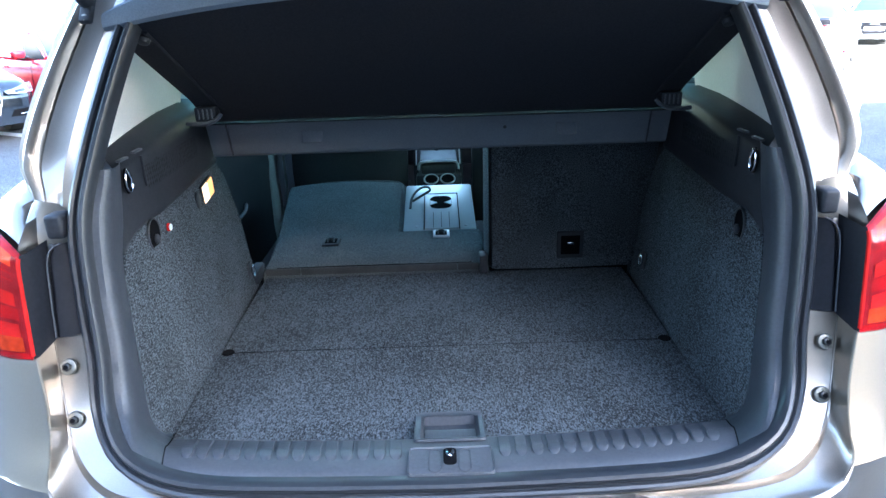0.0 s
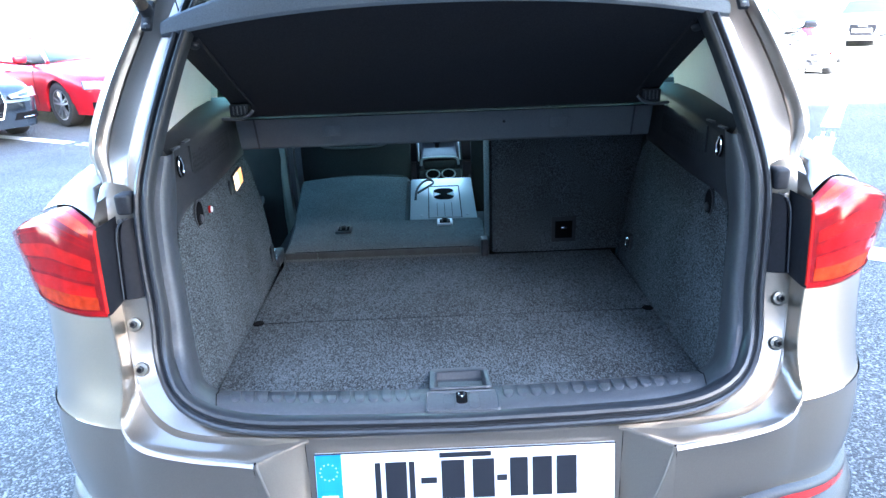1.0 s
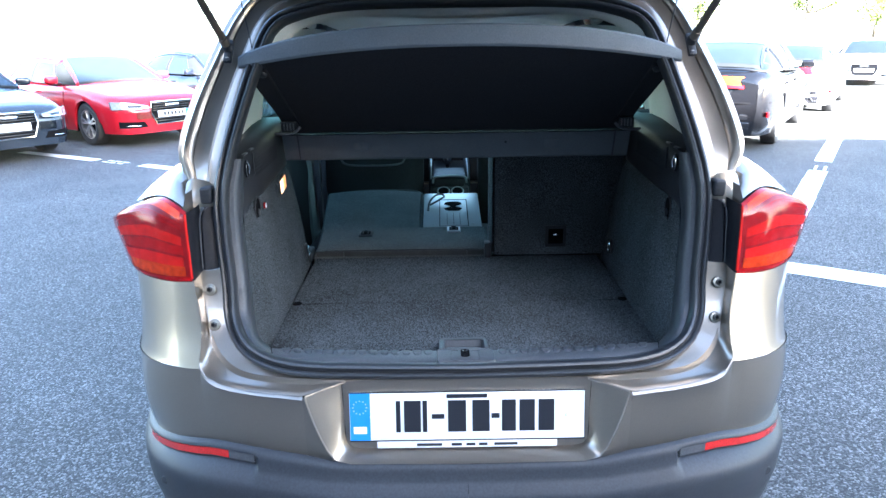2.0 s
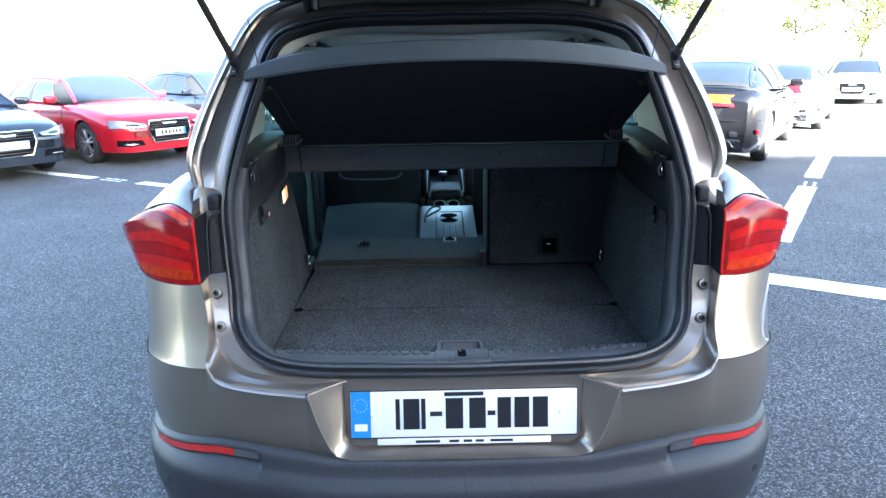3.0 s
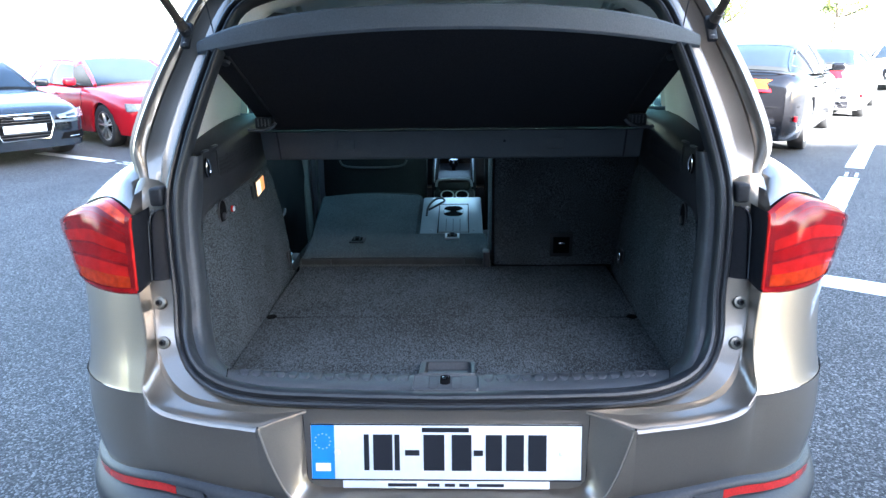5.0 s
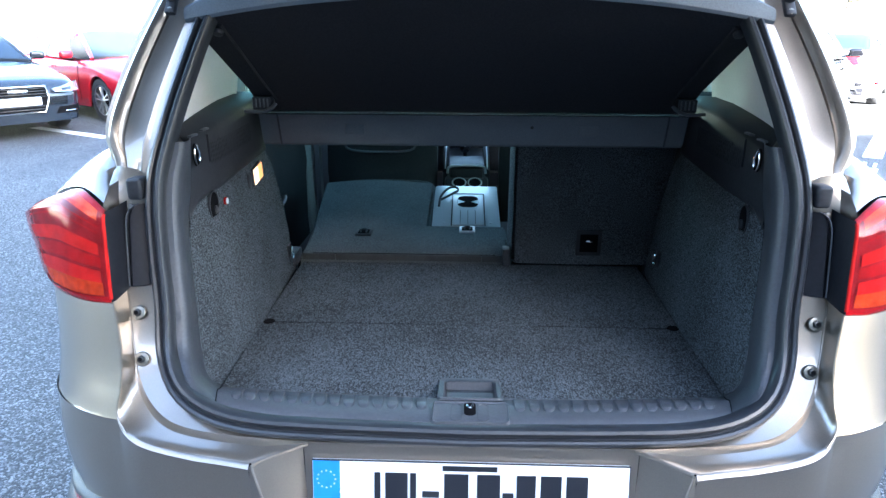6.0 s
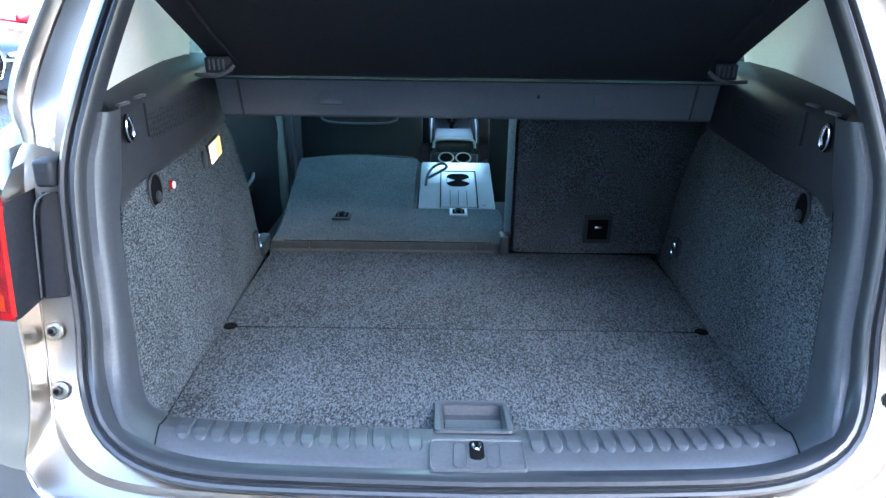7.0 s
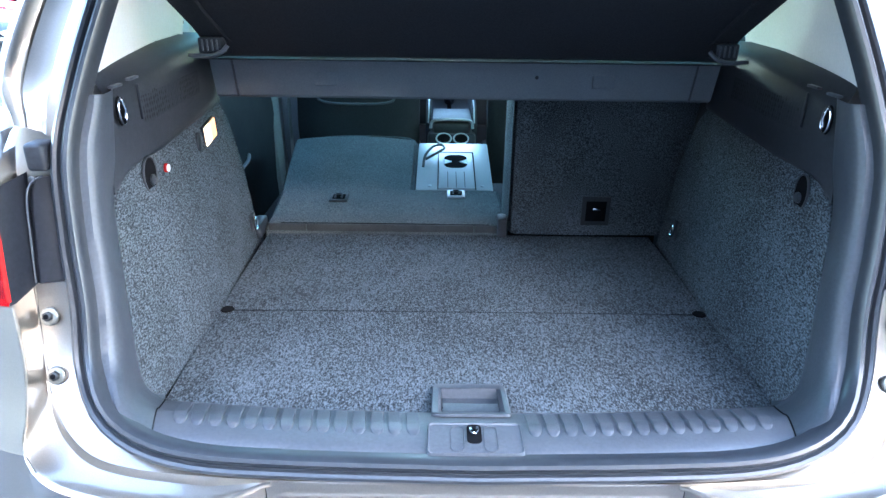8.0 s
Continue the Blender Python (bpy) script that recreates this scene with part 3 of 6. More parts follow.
# --- bolts on the flange
def bolt_at(x, y, z, s):
    washer = part("bolt_washer", put(cyl(0.0135, 0.004, 28, 0.012, 0.001), Matrix.Translation((x, y, z)) @ pose(0, 0, 0, 66, 0, 0)), BOLT, suv, "pale zinc washer")
    head = cyl(0.0072, 0.006, 6, 0.0068, 0.0008)
    part("bolt_head", put(head, Matrix.Translation((x, y - 0.0035, z + 0.0015)) @ pose(0, 0, 0, 66, 0, 0)), BOLTHEAD, washer, "dark hexagon bolt head")
    part("bolt_socket", put(cyl(0.0035, 0.001, 12), Matrix.Translation((x, y - 0.0092, z + 0.0039)) @ pose(0, 0, 0, 66, 0, 0)), DARK, washer)


for s in (-1, 1):
    bolt_at(0.585 * s, 0.129, 0.931, s)
    bolt_at(0.572 * s, 0.093, 0.859, s)
    part("panel_dimple", put(cyl(0.010, 0.002, 20, 0.009), Matrix.Translation((0.6115 * s, 0.118, 0.922)) @ pose(0, 0, 0, 66, 0, 25 * s)), PAINT, suv)

# --- number plate
plate = part("number_plate", put(box(-0.26, 0.26, -0.003, 0.003, -0.0555, 0.0555, 0.0012), pose(0, -0.0135, 0.6795, -10.5)), PLATE, suv, "white number plate with a blue band")


def on_plate(name, x0, x1, z0, z1, material, proud=0.0035, bev=0.0):
    return part(name, put(box(x0, x1, -proud, -0.002, z0, z1, bev), pose(0, -0.0135, 0.6795, -10.5)), material, plate)


on_plate("blue_band", -0.2585, -0.214, -0.054, 0.054, PLATEBLUE, 0.0037)
for k, (a, b) in enumerate(((-0.157, -0.147), (-0.139, -0.102), (-0.098, -0.088), (-0.078, -0.050), (-0.042, -0.002), (0.012, 0.050), (0.054, 0.072), (0.077, 0.108), (0.116, 0.150), (0.158, 0.193))):
    dash = k in (3, 6)
    on_plate("character_bar", a, b, -0.006 if dash else -0.036, 0.005 if dash else 0.036, INK, 0.0042)
on_plate("character_bar", -0.045, 0.045, 0.041, 0.050, INK, 0.0042)
on_plate("band_bar", -0.251, -0.222, -0.038, -0.022, PLATE, 0.0045)
for k in range(12):
    a = k * math.pi / 6
    on_plate("band_dot", -0.2365 + 0.015 * math.cos(a) - 0.0012, -0.2365 + 0.015 * math.cos(a) + 0.0012, 0.022 + 0.015 * math.sin(a) - 0.0012, 0.022 + 0.015 * math.sin(a) + 0.0012, BUMPWHITE, 0.0042)
for x in (-0.209, 0.222):
    part("plate_screw", put(put(cyl(0.006, 0.003, 16, 0.005, 0.0006), pose(x, -0.003, 0, 90)), pose(0, -0.0135, 0.6795, -10.5)), PLATE, plate)
edge = [(-0.26, 0.0555), (0.26, 0.0555), (0.26, -0.0555), (-0.26, -0.0555)]
part("plate_border", put(tube([(x, -0.003, z) for x, z in edge], 0.0015, 6, True), pose(0, -0.0135, 0.6795, -10.5)), INK, plate)
strip = part("plate_surround_strip", put(box(-0.2, 0.2, -0.002, 0.004, -0.074, -0.058, 0.002), pose(0, -0.0135, 0.6795, -10.5)), PLATE, suv, "narrow white dealer strip under the plate")
for a, b in ((-0.112, -0.056), (-0.035, -0.012), (-0.002, 0.018), (0.026, 0.045), (0.060, 0.112)):
    part("printed_bar", put(box(a, b, -0.0032, -0.001, -0.069, -0.063), pose(0, -0.0135, 0.6795, -10.5)), INK, strip)

# --- tail lamps
LAMP_SEC = []
for j in range(26):
    b, t = LAMP_B[j], LAMP_T[j]
    a = radians(-68 + 62 * (j / 25))
    nrm = Vector((math.cos(a), math.sin(a), 0))
    m = min(1, 0.12 + j / 6) * (1 - 0.55 * (max(0, j - 17) / 8) ** 2)
    LAMP_SEC.append(spl([b, b.lerp(t, 0.06) + nrm * 0.008 * m, b.lerp(t, 0.45) + nrm * 0.024 * m, b.lerp(t, 0.78) + nrm * 0.035 * m, b.lerp(t, 0.88) + nrm * 0.036 * m, b.lerp(t, 0.945) + nrm * 0.030 * m, t], 60))


def lamp_band(f0, f1, proud=0.0, j0=0, j1=26):
    rows = []
    for f in zmix(f0, f1, 9):
        r = []
        for j in range(j0, j1):
            k = f * 59
            i = min(58, int(k))
            a = radians(-68 + 62 * (j / 25))
            r.append(LAMP_SEC[j][i].lerp(LAMP_SEC[j][i + 1], k - i) + Vector((math.cos(a), math.sin(a), 0)) * proud)
        rows.append(r)
    return grid(rows)


for s in (1, -1):
    flip = (lambda g: g) if s > 0 else mirrored
    lamp = part("tail_lamp", flip(lamp_band(0, 1, -0.003)), DEEPRED, suv, "wrap-around tail lamp in red and amber")
    for nm, f0, f1, pr, j0, j1, m, lb in (("red_band", 0.0, 0.060, 0.001, 0, 26, REDLENS, ""), ("amber_band", 0.064, 0.195, -0.002, 1, 26, AMBER, "amber lower band"),
                                          ("bright_red_band", 0.200, 0.320, 0.0, 1, 26, BRIGHTRED, "bright red band"), ("red_band", 0.345, 0.455, -0.002, 1, 26, REDLENS, ""),
                                          ("bright_red_band", 0.480, 0.600, 0.0, 1, 20, BRIGHTRED, "bright red bar"), ("smoky_band", 0.605, 0.825, -0.004, 1, 21, SMOKERED, "smoky middle band"),
                                          ("orange_band", 0.835, 0.950, -0.002, 1, 24, ORANGERED, "orange-red upper band with the lit top's highlight in its colour"), ("red_band", 0.955, 1.0, 0.001, 0, 26, REDLENS, "")):
        part(nm, flip(lamp_band(f0, f1, pr, j0, j1)), m, lamp, lb)
    part("inner_edge", flip(tube(LAMP_SEC[0][2:58], 0.0030, 6)), BRIGHTRED, lamp, "bright red inner edge")
    for f in (0.70, 0.765):
        part("lens_rib", flip(lamp_band(f, f + 0.012, -0.002, 1, 21)), REDLENS, lamp)
    cov = part("lens_cover", flip(thick(lamp_band(0, 1, 0.0035), 0.0015)), LENSCOVER, lamp, "clear glossy cover")
    cov.visible_shadow = False


def lamp_housing():
    """Dark cheek from the lamp's inner edge forwards to the seam."""
    rows = []
    for k in range(9):
        f = k / 8
        p = LAMP_SEC[0][int(f * 59)]
        seam = Vector((0.6035 + 0.006 * f, 0.150 + 0.042 * f, 0.972 + 0.146 * f))
        rows.append([p, p + Vector((-0.003, 0.008, 0)), p.lerp(seam, 0.6) + Vector((-0.002, 0, 0)), seam])
    return grid(rows)


def housing_cover():
    """Flat dark cover between the seam and the rubber seal, rounded at its upper outer corner."""
    rows = []
    for k in range(9):
        f = k / 8
        o = Vector((0.6020 + 0.005 * f - 0.010 * max(0, (f - 0.8) / 0.2) ** 2, 0.146 + 0.042 * f, 0.974 + 0.138 * f))
        i_ = Vector((0.566 + 0.008 * f, 0.158 + 0.044 * f, 0.974 + 0.138 * f))
        rows.append([o + Vector((0.0, 0.006, 0)), o, o.lerp(i_, 0.15) + Vector((0, -0.004, 0)), o.lerp(i_, 0.6) + Vector((0, -0.005, 0)), i_])
    return grid(rows)


side(lamp_housing, "lamp_housing", HOUSING, "black plastic beside the tail lamp")
side(housing_cover, "housing_cover", HOUSING)
# bead along the seam; its lighter grey paints the cover edge's highlight
side(lambda: tube(spl([(0.600, 0.140, 0.976), (0.6035, 0.158, 1.040), (0.605, 0.172, 1.088), (0.600, 0.180, 1.106), (0.588, 0.190, 1.113)], 18), 0.0013, 6), "seam_highlight", SILL)


for k, (dy, dz, w) in enumerate(((0, 0, 0.012), (0, -0.007, 0.016), (0, -0.014, 0.010), (0.016, 0.004, 0.008), (0.016, -0.012, 0.010))):
    part("printed_mark", put(box(-0.0008, 0.0008, -w / 2, w / 2, -0.0016, 0.0016), pose(-0.6085, 0.118 + dy, 0.992 + dz, 0, 8, -4)), BUMPWHITE, suv)


# --- quarter panel: shoulder above the lamp, D-pillar gutter, roof edge
def pillar_gutter():
    """Painted channel from the seal out to the pillar's edge, then round to the flank."""
    S = [(0.572, 0.206, 1.120), (0.574, 0.222, 1.165), (0.560, 0.252, 1.235), (0.534, 0.306, 1.338), (0.505, 0.356, 1.432), (0.473, 0.408, 1.514), (0.428, 0.438, 1.551), (0.296, 0.461, 1.581), (0, 0.467, 1.587)]
    O = [(0.640, 0.222, 1.118), (0.650, 0.250, 1.170), (0.664, 0.268, 1.222), (0.646, 0.322, 1.318), (0.596, 0.387, 1.442), (0.548, 0.452, 1.545), (0.49, 0.490, 1.605), (0.32, 0.515, 1.655), (0, 0.525, 1.668)]
    n = 60
    S, O = spl(S, n), spl(O, n)
    rows = []
    for k, (s, o) in enumerate(zip(S, O)):
        up = min(1, max(0, (s.z - 1.12) / 0.11))
        d = o - s
        w = lambda f, dy: s + d * f + Vector((0, dy, 0))
        rows.append([s, w(0.10, -0.004), w(0.22, -0.005), w(0.27, 0.003 * up), w(0.32, 0.020 * up), w(0.37, 0.025 * up), w(0.50, 0.019 * up), w(0.62, 0.012 * up), w(0.70, 0.007 * up), w(0.715, 0.012 * up),
                     w(0.735, 0.004 * up), w(0.80, -0.004 * up), w(0.87, -0.011 * up), w(0.92, -0.0135 * up), w(0.965, -0.010 * up), w(0.99, -0.003 * up), o + Vector((0, 0.004, 0))])
    return grid(rows)


def pillar_outer():
    """Outer skin of the D-pillar and its turn into the side glass."""
    O = [(0.645, 0.240, 1.120), (0.650, 0.250, 1.170), (0.664, 0.268, 1.222), (0.646, 0.322, 1.318), (0.596, 0.387, 1.442), (0.548, 0.452, 1.545), (0.49, 0.490, 1.605), (0.32, 0.515, 1.655), (0, 0.525, 1.668)]
    E = [(0.700, 0.42, 1.120), (0.700, 0.42, 1.175), (0.692, 0.44, 1.225), (0.664, 0.50, 1.32), (0.622, 0.58, 1.445), (0.575, 0.64, 1.56), (0.52, 0.69, 1.632), (0.33, 0.73, 1.672), (0, 0.75, 1.682)]
    O, E = spl(O, 50), spl(E, 50)
    rows = []
    for o, e in zip(O, E):
        h = Vector((0.012, 0.010, 0.006))
        rows.append([o + Vector((0, 0.004, 0)), o + h, o.lerp(e, 0.15) + h * 1.6, o.lerp(e, 0.45) + h * 1.6, o.lerp(e, 0.75) + h, e])
    return grid(rows)


def shoulder():
    """Quarter panel from the pillar foot out over the lamp, then down the flank."""
    A = spl([(0.640, 0.226, 1.117), (0.652, 0.252, 1.172), (0.680, 0.32, 1.192), (0.715, 0.45, 1.188), (0.735, 0.62, 1.182), (0.75, 0.95, 1.18)], 30)
    B = spl([(0.628, 0.164, 1.111), (0.665, 0.193, 1.127), (0.708, 0.228, 1.133), (0.765, 0.270, 1.120), (0.822, 0.322, 1.094), (0.872, 0.60, 1.06), (0.882, 0.95, 1.05)], 30)
    rows = []
    for a, b in zip(A, B):
        rows.append([a.lerp(b, f) + Vector((0, 0, 0.010 * math.sin(f * math.pi))) for f in zmix(0, 1, 8)])
    bm = grid(rows)
    C = spl([(0.838, 0.41, 1.088), (0.872, 0.60, 1.06), (0.882, 0.95, 1.05)], 12)
    D = spl([(0.850, 0.40, 0.955), (0.888, 0.60, 0.90), (0.900, 0.95, 0.88)], 12)
    grid([[c.lerp(d, f) + Vector((0.006 * math.sin(f * math.pi), 0, 0)) for f in zmix(0, 1, 6)] for c, d in zip(C, D)], bm)
    return bm


def pillar_foot():
    """Painted ledge from the lamp and its housing forwards under the pillar."""
    a = [Vector(p) for p in ((0.632, 0.152, 1.112), (0.624, 0.192, 1.113), (0.606, 0.203, 1.113), (0.588, 0.208, 1.113), (0.566, 0.210, 1.112))]
    b = [Vector(p) for p in ((0.650, 0.238, 1.160), (0.633, 0.226, 1.172), (0.610, 0.216, 1.172), (0.590, 0.214, 1.168), (0.570, 0.212, 1.150))]
    return grid([[p + Vector((0, -0.002, -0.012)), p, p.lerp(q, 0.15) + Vector((0, 0, 0.003)), p.lerp(q, 0.6), q] for p, q in zip(a, b)])


side(pillar_foot, "pillar_foot", PAINT)
side(lambda: tube(spl([(0.577, 0.0785, 0.838), (0.597, 0.1185, 0.900), (0.608, 0.1465, 0.970)], 14), 0.0014, 6), "panel_fold", PAINT)
side(lambda: tube(spl([Vector(q) + Vector((0, -0.0008, 0)) for q in CREASE[4:]], 24), 0.0016, 6), "bumper_edge", PAINT)
side(pillar_gutter, "pillar_gutter", PAINT)
side(pillar_outer, "pillar_skin", PAINT)
side(shoulder, "quarter_panel", PAINT)


def stop_block():
    bm = box(0.576, 0.603, 0.182, 0.218, 1.120, 1.158, 0.006, seg=3)
    return bm


for o in side(stop_block, "rubber_stop", PLASTIC, "square black rubber stop"):
    part("stop_screw", put(cyl(0.005, 0.004, 12, bevel=0.0006), Matrix.Translation((0.600 * (1 if o.data.vertices[0].co.x > 0 else -1), 0.186, 1.108)) @ pose(0, 0, 0, 70, 0, 0)), BOLTHEAD, o)

# --- gas struts
def strut_parts(s):
    base = Vector((0.553 * s, 0.352, 1.462))
    top = Vector((0.600 * s, -0.18, 1.90))
    d = (top - base).normalized()
    bracket = part("strut_bracket", put(box(-0.010, 0.010, -0.006, 0.006, -0.040, 0.022, 0.004), Matrix.Translation(base + Vector((0.0, 0.008, -0.002))) @ pose(0, 0, 0, -38, 0, 0)), PLASTIC, suv)
    part("bracket_screw", put(cyl(0.006, 0.006, 8, bevel=0.0008), Matrix.Translation(base + Vector((0, -0.012, -0.028))) @ pose(0, 0, 0, 60)), BOLT, bracket)
    rod = part("gas_strut", tube([base, base + d * 0.035, base + d * 0.036, base + d * 0.30, base + d * 0.305, top], [0.011, 0.011, 0.009, 0.009, 0.005, 0.005], 14), STRUT, suv, "black gas strut that holds the tailgate")
    part("ball_end", put(cyl(0.013, 0.02, 16, bevel=0.004), Matrix.Translation(base - d * 0.006) @ d.to_track_quat("Z", "Y").to_matrix().to_4x4()), PLASTIC, rod)


for s in (1, -1):
    strut_parts(s)

for s in (-1, 1):
    part("lift_cord", tube([(0.500 * s, 0.372, 1.452), (0.503 * s, 0.36, 1.50), (0.520 * s, 0.30, 1.72)], 0.0014, 6), RUBBER, suv, "thin black cord that lifts the shelf")

# --- raised tailgate
gate = part("tailgate", thick(grid([[Vector((x, y, z + 0.03 * (1 - (x / 0.62) ** 2))) for x in zmix(-w, w, 13)] for y, z, w in
            ((0.50, 1.668, 0.47), (0.42, 1.70, 0.53), (0.30, 1.745, 0.565), (0.15, 1.807, 0.62), (0.0, 1.87, 0.70), (-0.30, 2.00, 0.76), (-0.42, 2.02, 0.77), (-0.62, 1.98, 0.76), (-0.74, 1.93, 0.73))]), 0.02), PAINT, suv, "open tailgate in champagne paint")
part("tailgate_lining", thick(grid([[Vector((x, y, z + 0.022 * (1 - (x / 0.62) ** 2))) for x in zmix(-w, w, 13)] for y, z, w in
            ((0.488, 1.618, 0.40), (0.462, 1.616, 0.45), (0.40, 1.645, 0.50), (0.30, 1.70, 0.545), (0.15, 1.762, 0.60), (0.0, 1.825, 0.685), (-0.30, 1.955, 0.745), (-0.42, 1.975, 0.75), (-0.62, 1.935, 0.74), (-0.72, 1.885, 0.71))]), 0.015), PLASTIC, gate, "dark inner lining")
brake = part("brake_light", box(-0.20, 0.20, 0.425, 0.452, 1.602, 1.630, 0.005), PLASTIC, gate, "black ribbed high brake light")
for k in range(16):
    x = -0.19 + 0.0095 * (k if k < 8 else k + 24)
    part("light_rib", box(x, x + 0.005, 0.420, 0.427, 1.605, 1.627, 0.001), SILL, brake)
for s in (-1, 1):
    part("tailgate_hinge", tube([(0.385 * s, 0.478, 1.585), (0.383 * s, 0.462, 1.605), (0.38 * s, 0.44, 1.66)], 0.010, 10), PLASTIC, gate)
    part("hinge_arm", box(min(0.352 * s, 0.362 * s), max(0.352 * s, 0.362 * s), 0.44, 0.48, 1.590, 1.66, 0.003), PAINT, gate)

# ---------------------------------------------------------------- boot interior
FLOOR_Z = 0.737


def floor_board(y0, y1, hole=None):
    """One carpeted board, narrower where the side trim leaves it; hole: (x0, x1, y0, y1) cut for the grab handle."""
    L = lambda y: 0.487 + 0.012 * math.sin(max(0, min(1, (y - 0.2) / 0.7)) * math.pi * 0.5) if y > 0.2 else 0.487 - 0.06 * (0.2 - y)
    ys, xs = zmix(y0, y1, 8), [-1, -0.75, -0.5, -0.25, 0.25, 0.5, 0.75, 1]
    if hole:
        ys = sorted(ys + [hole[2], hole[3]])
        xs = sorted(xs + [hole[0] / 0.487, hole[1] / 0.487])
    bm = grid([[Vector((x * (L(y) if abs(x) > 0.3 else 0.487), y, FLOOR_Z)) for x in xs] for y in ys])
    if hole:
        inside = [f for f in bm.faces if hole[0] < f.calc_center_median().x < hole[1] and hole[2] < f.calc_center_median().y < hole[3]]
        bmesh.ops.delete(bm, geom=inside, context="FACES")
    bm = thick(bm, Vector((0, 0, -0.018)))
    ed = [e for e in bm.edges if e.is_manifold and e.calc_face_angle(0) > 0.9]
    bmesh.ops.bevel(bm, geom=ed, offset=0.003, segments=2, affect="EDGES", profile=0.5)
    return bm


part("floor_board", floor_board(0.150, 0.5040, (-0.052, 0.052, 0.196, 0.244)), CARPET, suv, "grey flecked carpet board with a grab handle")
part("floor_board", floor_board(0.5080, 0.925), CARPET, suv, "grey flecked carpet board")
part("floor_well", box(-0.50, 0.50, 0.14, 0.98, 0.69, 0.712), DARK, suv)
# strip fills the gap and paints its shade near-black
part("board_gap_strip", box(-0.484, 0.484, 0.5032, 0.5088, 0.706, 0.7358), DARK, suv, "near-black strip painting the shade in the board gap")
# flat near-black discs paint the shade of the hollow notches
for s in (-1, 1):
    part("board_notch", put(cyl(0.014, 0.003, 20, 0.012), pose(0.480 * s, 0.506, FLOOR_Z - 0.0005)), DARK, suv, "dark notch at the board's hinge")

# grab handle: a flat surround, a cup sunk into the board and a pull flap
def handle_surround():
    hz = lambda y: float(np.interp(y, [0.125, 0.150, 0.172, 0.190], [0.7700, 0.7575, 0.7480, 0.7385]))
    outer = [Vector((x, y, hz(y) - 0.001)) for x, y in rounded(-0.061, 0.061, 0.134, 0.253, 0.010, 8)]
    rise = [Vector((p.x * 0.97, 0.196 + (p.y - 0.196) * 0.97, hz(p.y) + 0.0028)) for p in outer]
    front = [Vector((x, y, hz(y) + 0.0034)) for x, y in rounded(-0.050, 0.052, 0.150, 0.243, 0.005, 8)]
    inner = [Vector((x, y, 0.7412)) for x, y in rounded(-0.045, 0.047, 0.176, 0.238, 0.003, 8)]
    deep = [p + Vector((0, 0, -0.006)) for p in inner]
    return grid([outer, rise, front, inner, deep], close_u=True)


hand = part("grab_handle", handle_surround(), FRAMETRIM, suv, "grey plastic grab handle in the floor")
part("handle_cup", grid([[Vector((x, y, z)) for x in (-0.046, 0.0, 0.048)] for y, z in ((0.170, 0.7225), (0.205, 0.7225), (0.232, 0.726), (0.2385, 0.7405))]), FRAMETRIM, hand, "sunken cup")
part("handle_flap", thick(grid([[Vector((x, y, z)) for x in (-0.043, 0.0, 0.045)] for y, z in ((0.172, 0.7400), (0.196, 0.7400), (0.2015, 0.7385), (0.203, 0.736))]), Vector((0, 0, -0.003))), FRAMETRIM, hand, "grey pull flap")

# sill trim
SILLPROF = spl([(y, z, 0) for y, z in ((0.178, 0.727), (0.171, 0.742), (0.162, 0.750), (0.150, 0.755), (0.105, 0.777), (0.085, 0.786), (0.050, 0.792), (0.030, 0.792), (0.018, 0.787), (0.011, 0.776), (0.010, 0.760))], 40)


def sill_bend(x):
    return 0.020 * (abs(x) / 0.45) ** 2.2


def sill_point(f, q):
    """A point of the sill at the share f of its half width, on the profile point q."""
    back = max(-0.25, min(1.0, (q.x - 0.048) / 0.141))
    x = f * (0.440 + 0.047 * back)
    return Vector((x, q.x + sill_bend(x), q.y + (0.005 * abs(f) ** 3 if back < 0.4 else 0.005 * abs(f) ** 3 * (1 - back))))


def sill_trim():
    return grid([[sill_point(f, q) for q in SILLPROF] for f in zmix(-1, 1, 45)])


part("sill_trim", sill_trim(), SILL, suv, "dark grey plastic sill guard")


def rib(f):
    rows = []
    path = [q for q in SILLPROF if 0.056 < q.x < 0.160]
    for k, q in enumerate(path):
        e = k / (len(path) - 1)
        h = 0.0028 * min(1, (1 - e) / 0.05 + 0.02) * min(1, e / 0.1 + 0.2)
        w = 1.0 if e < 0.84 else math.sqrt(max(0.12, 1 - ((e - 0.84) / 0.165) ** 2))
        c = sill_point(f, q)
        up = Vector((0, 0.45, 0.89))
        rows.append([c + Vector((dx * w, 0, 0)) + up * hh for dx, hh in ((-0.0098, -0.001), (-0.0094, h * 0.6), (-0.0084, h), (0, h * 1.03), (0.0084, h), (0.0094, h * 0.6), (0.0098, -0.001))])
    return grid(rows)


for k in range(14):
    for s in (-1, 1):
        part("sill_rib", rib(s * (0.086 + 0.0256 * k) / 0.455), SILL, suv)

# latch cover, set into the sill, with a dark slot and the striker
cz = lambda y: 0.7945 - 0.06 * (y - 0.05) - 2.2 * max(0, 0.03 - y) ** 1.5


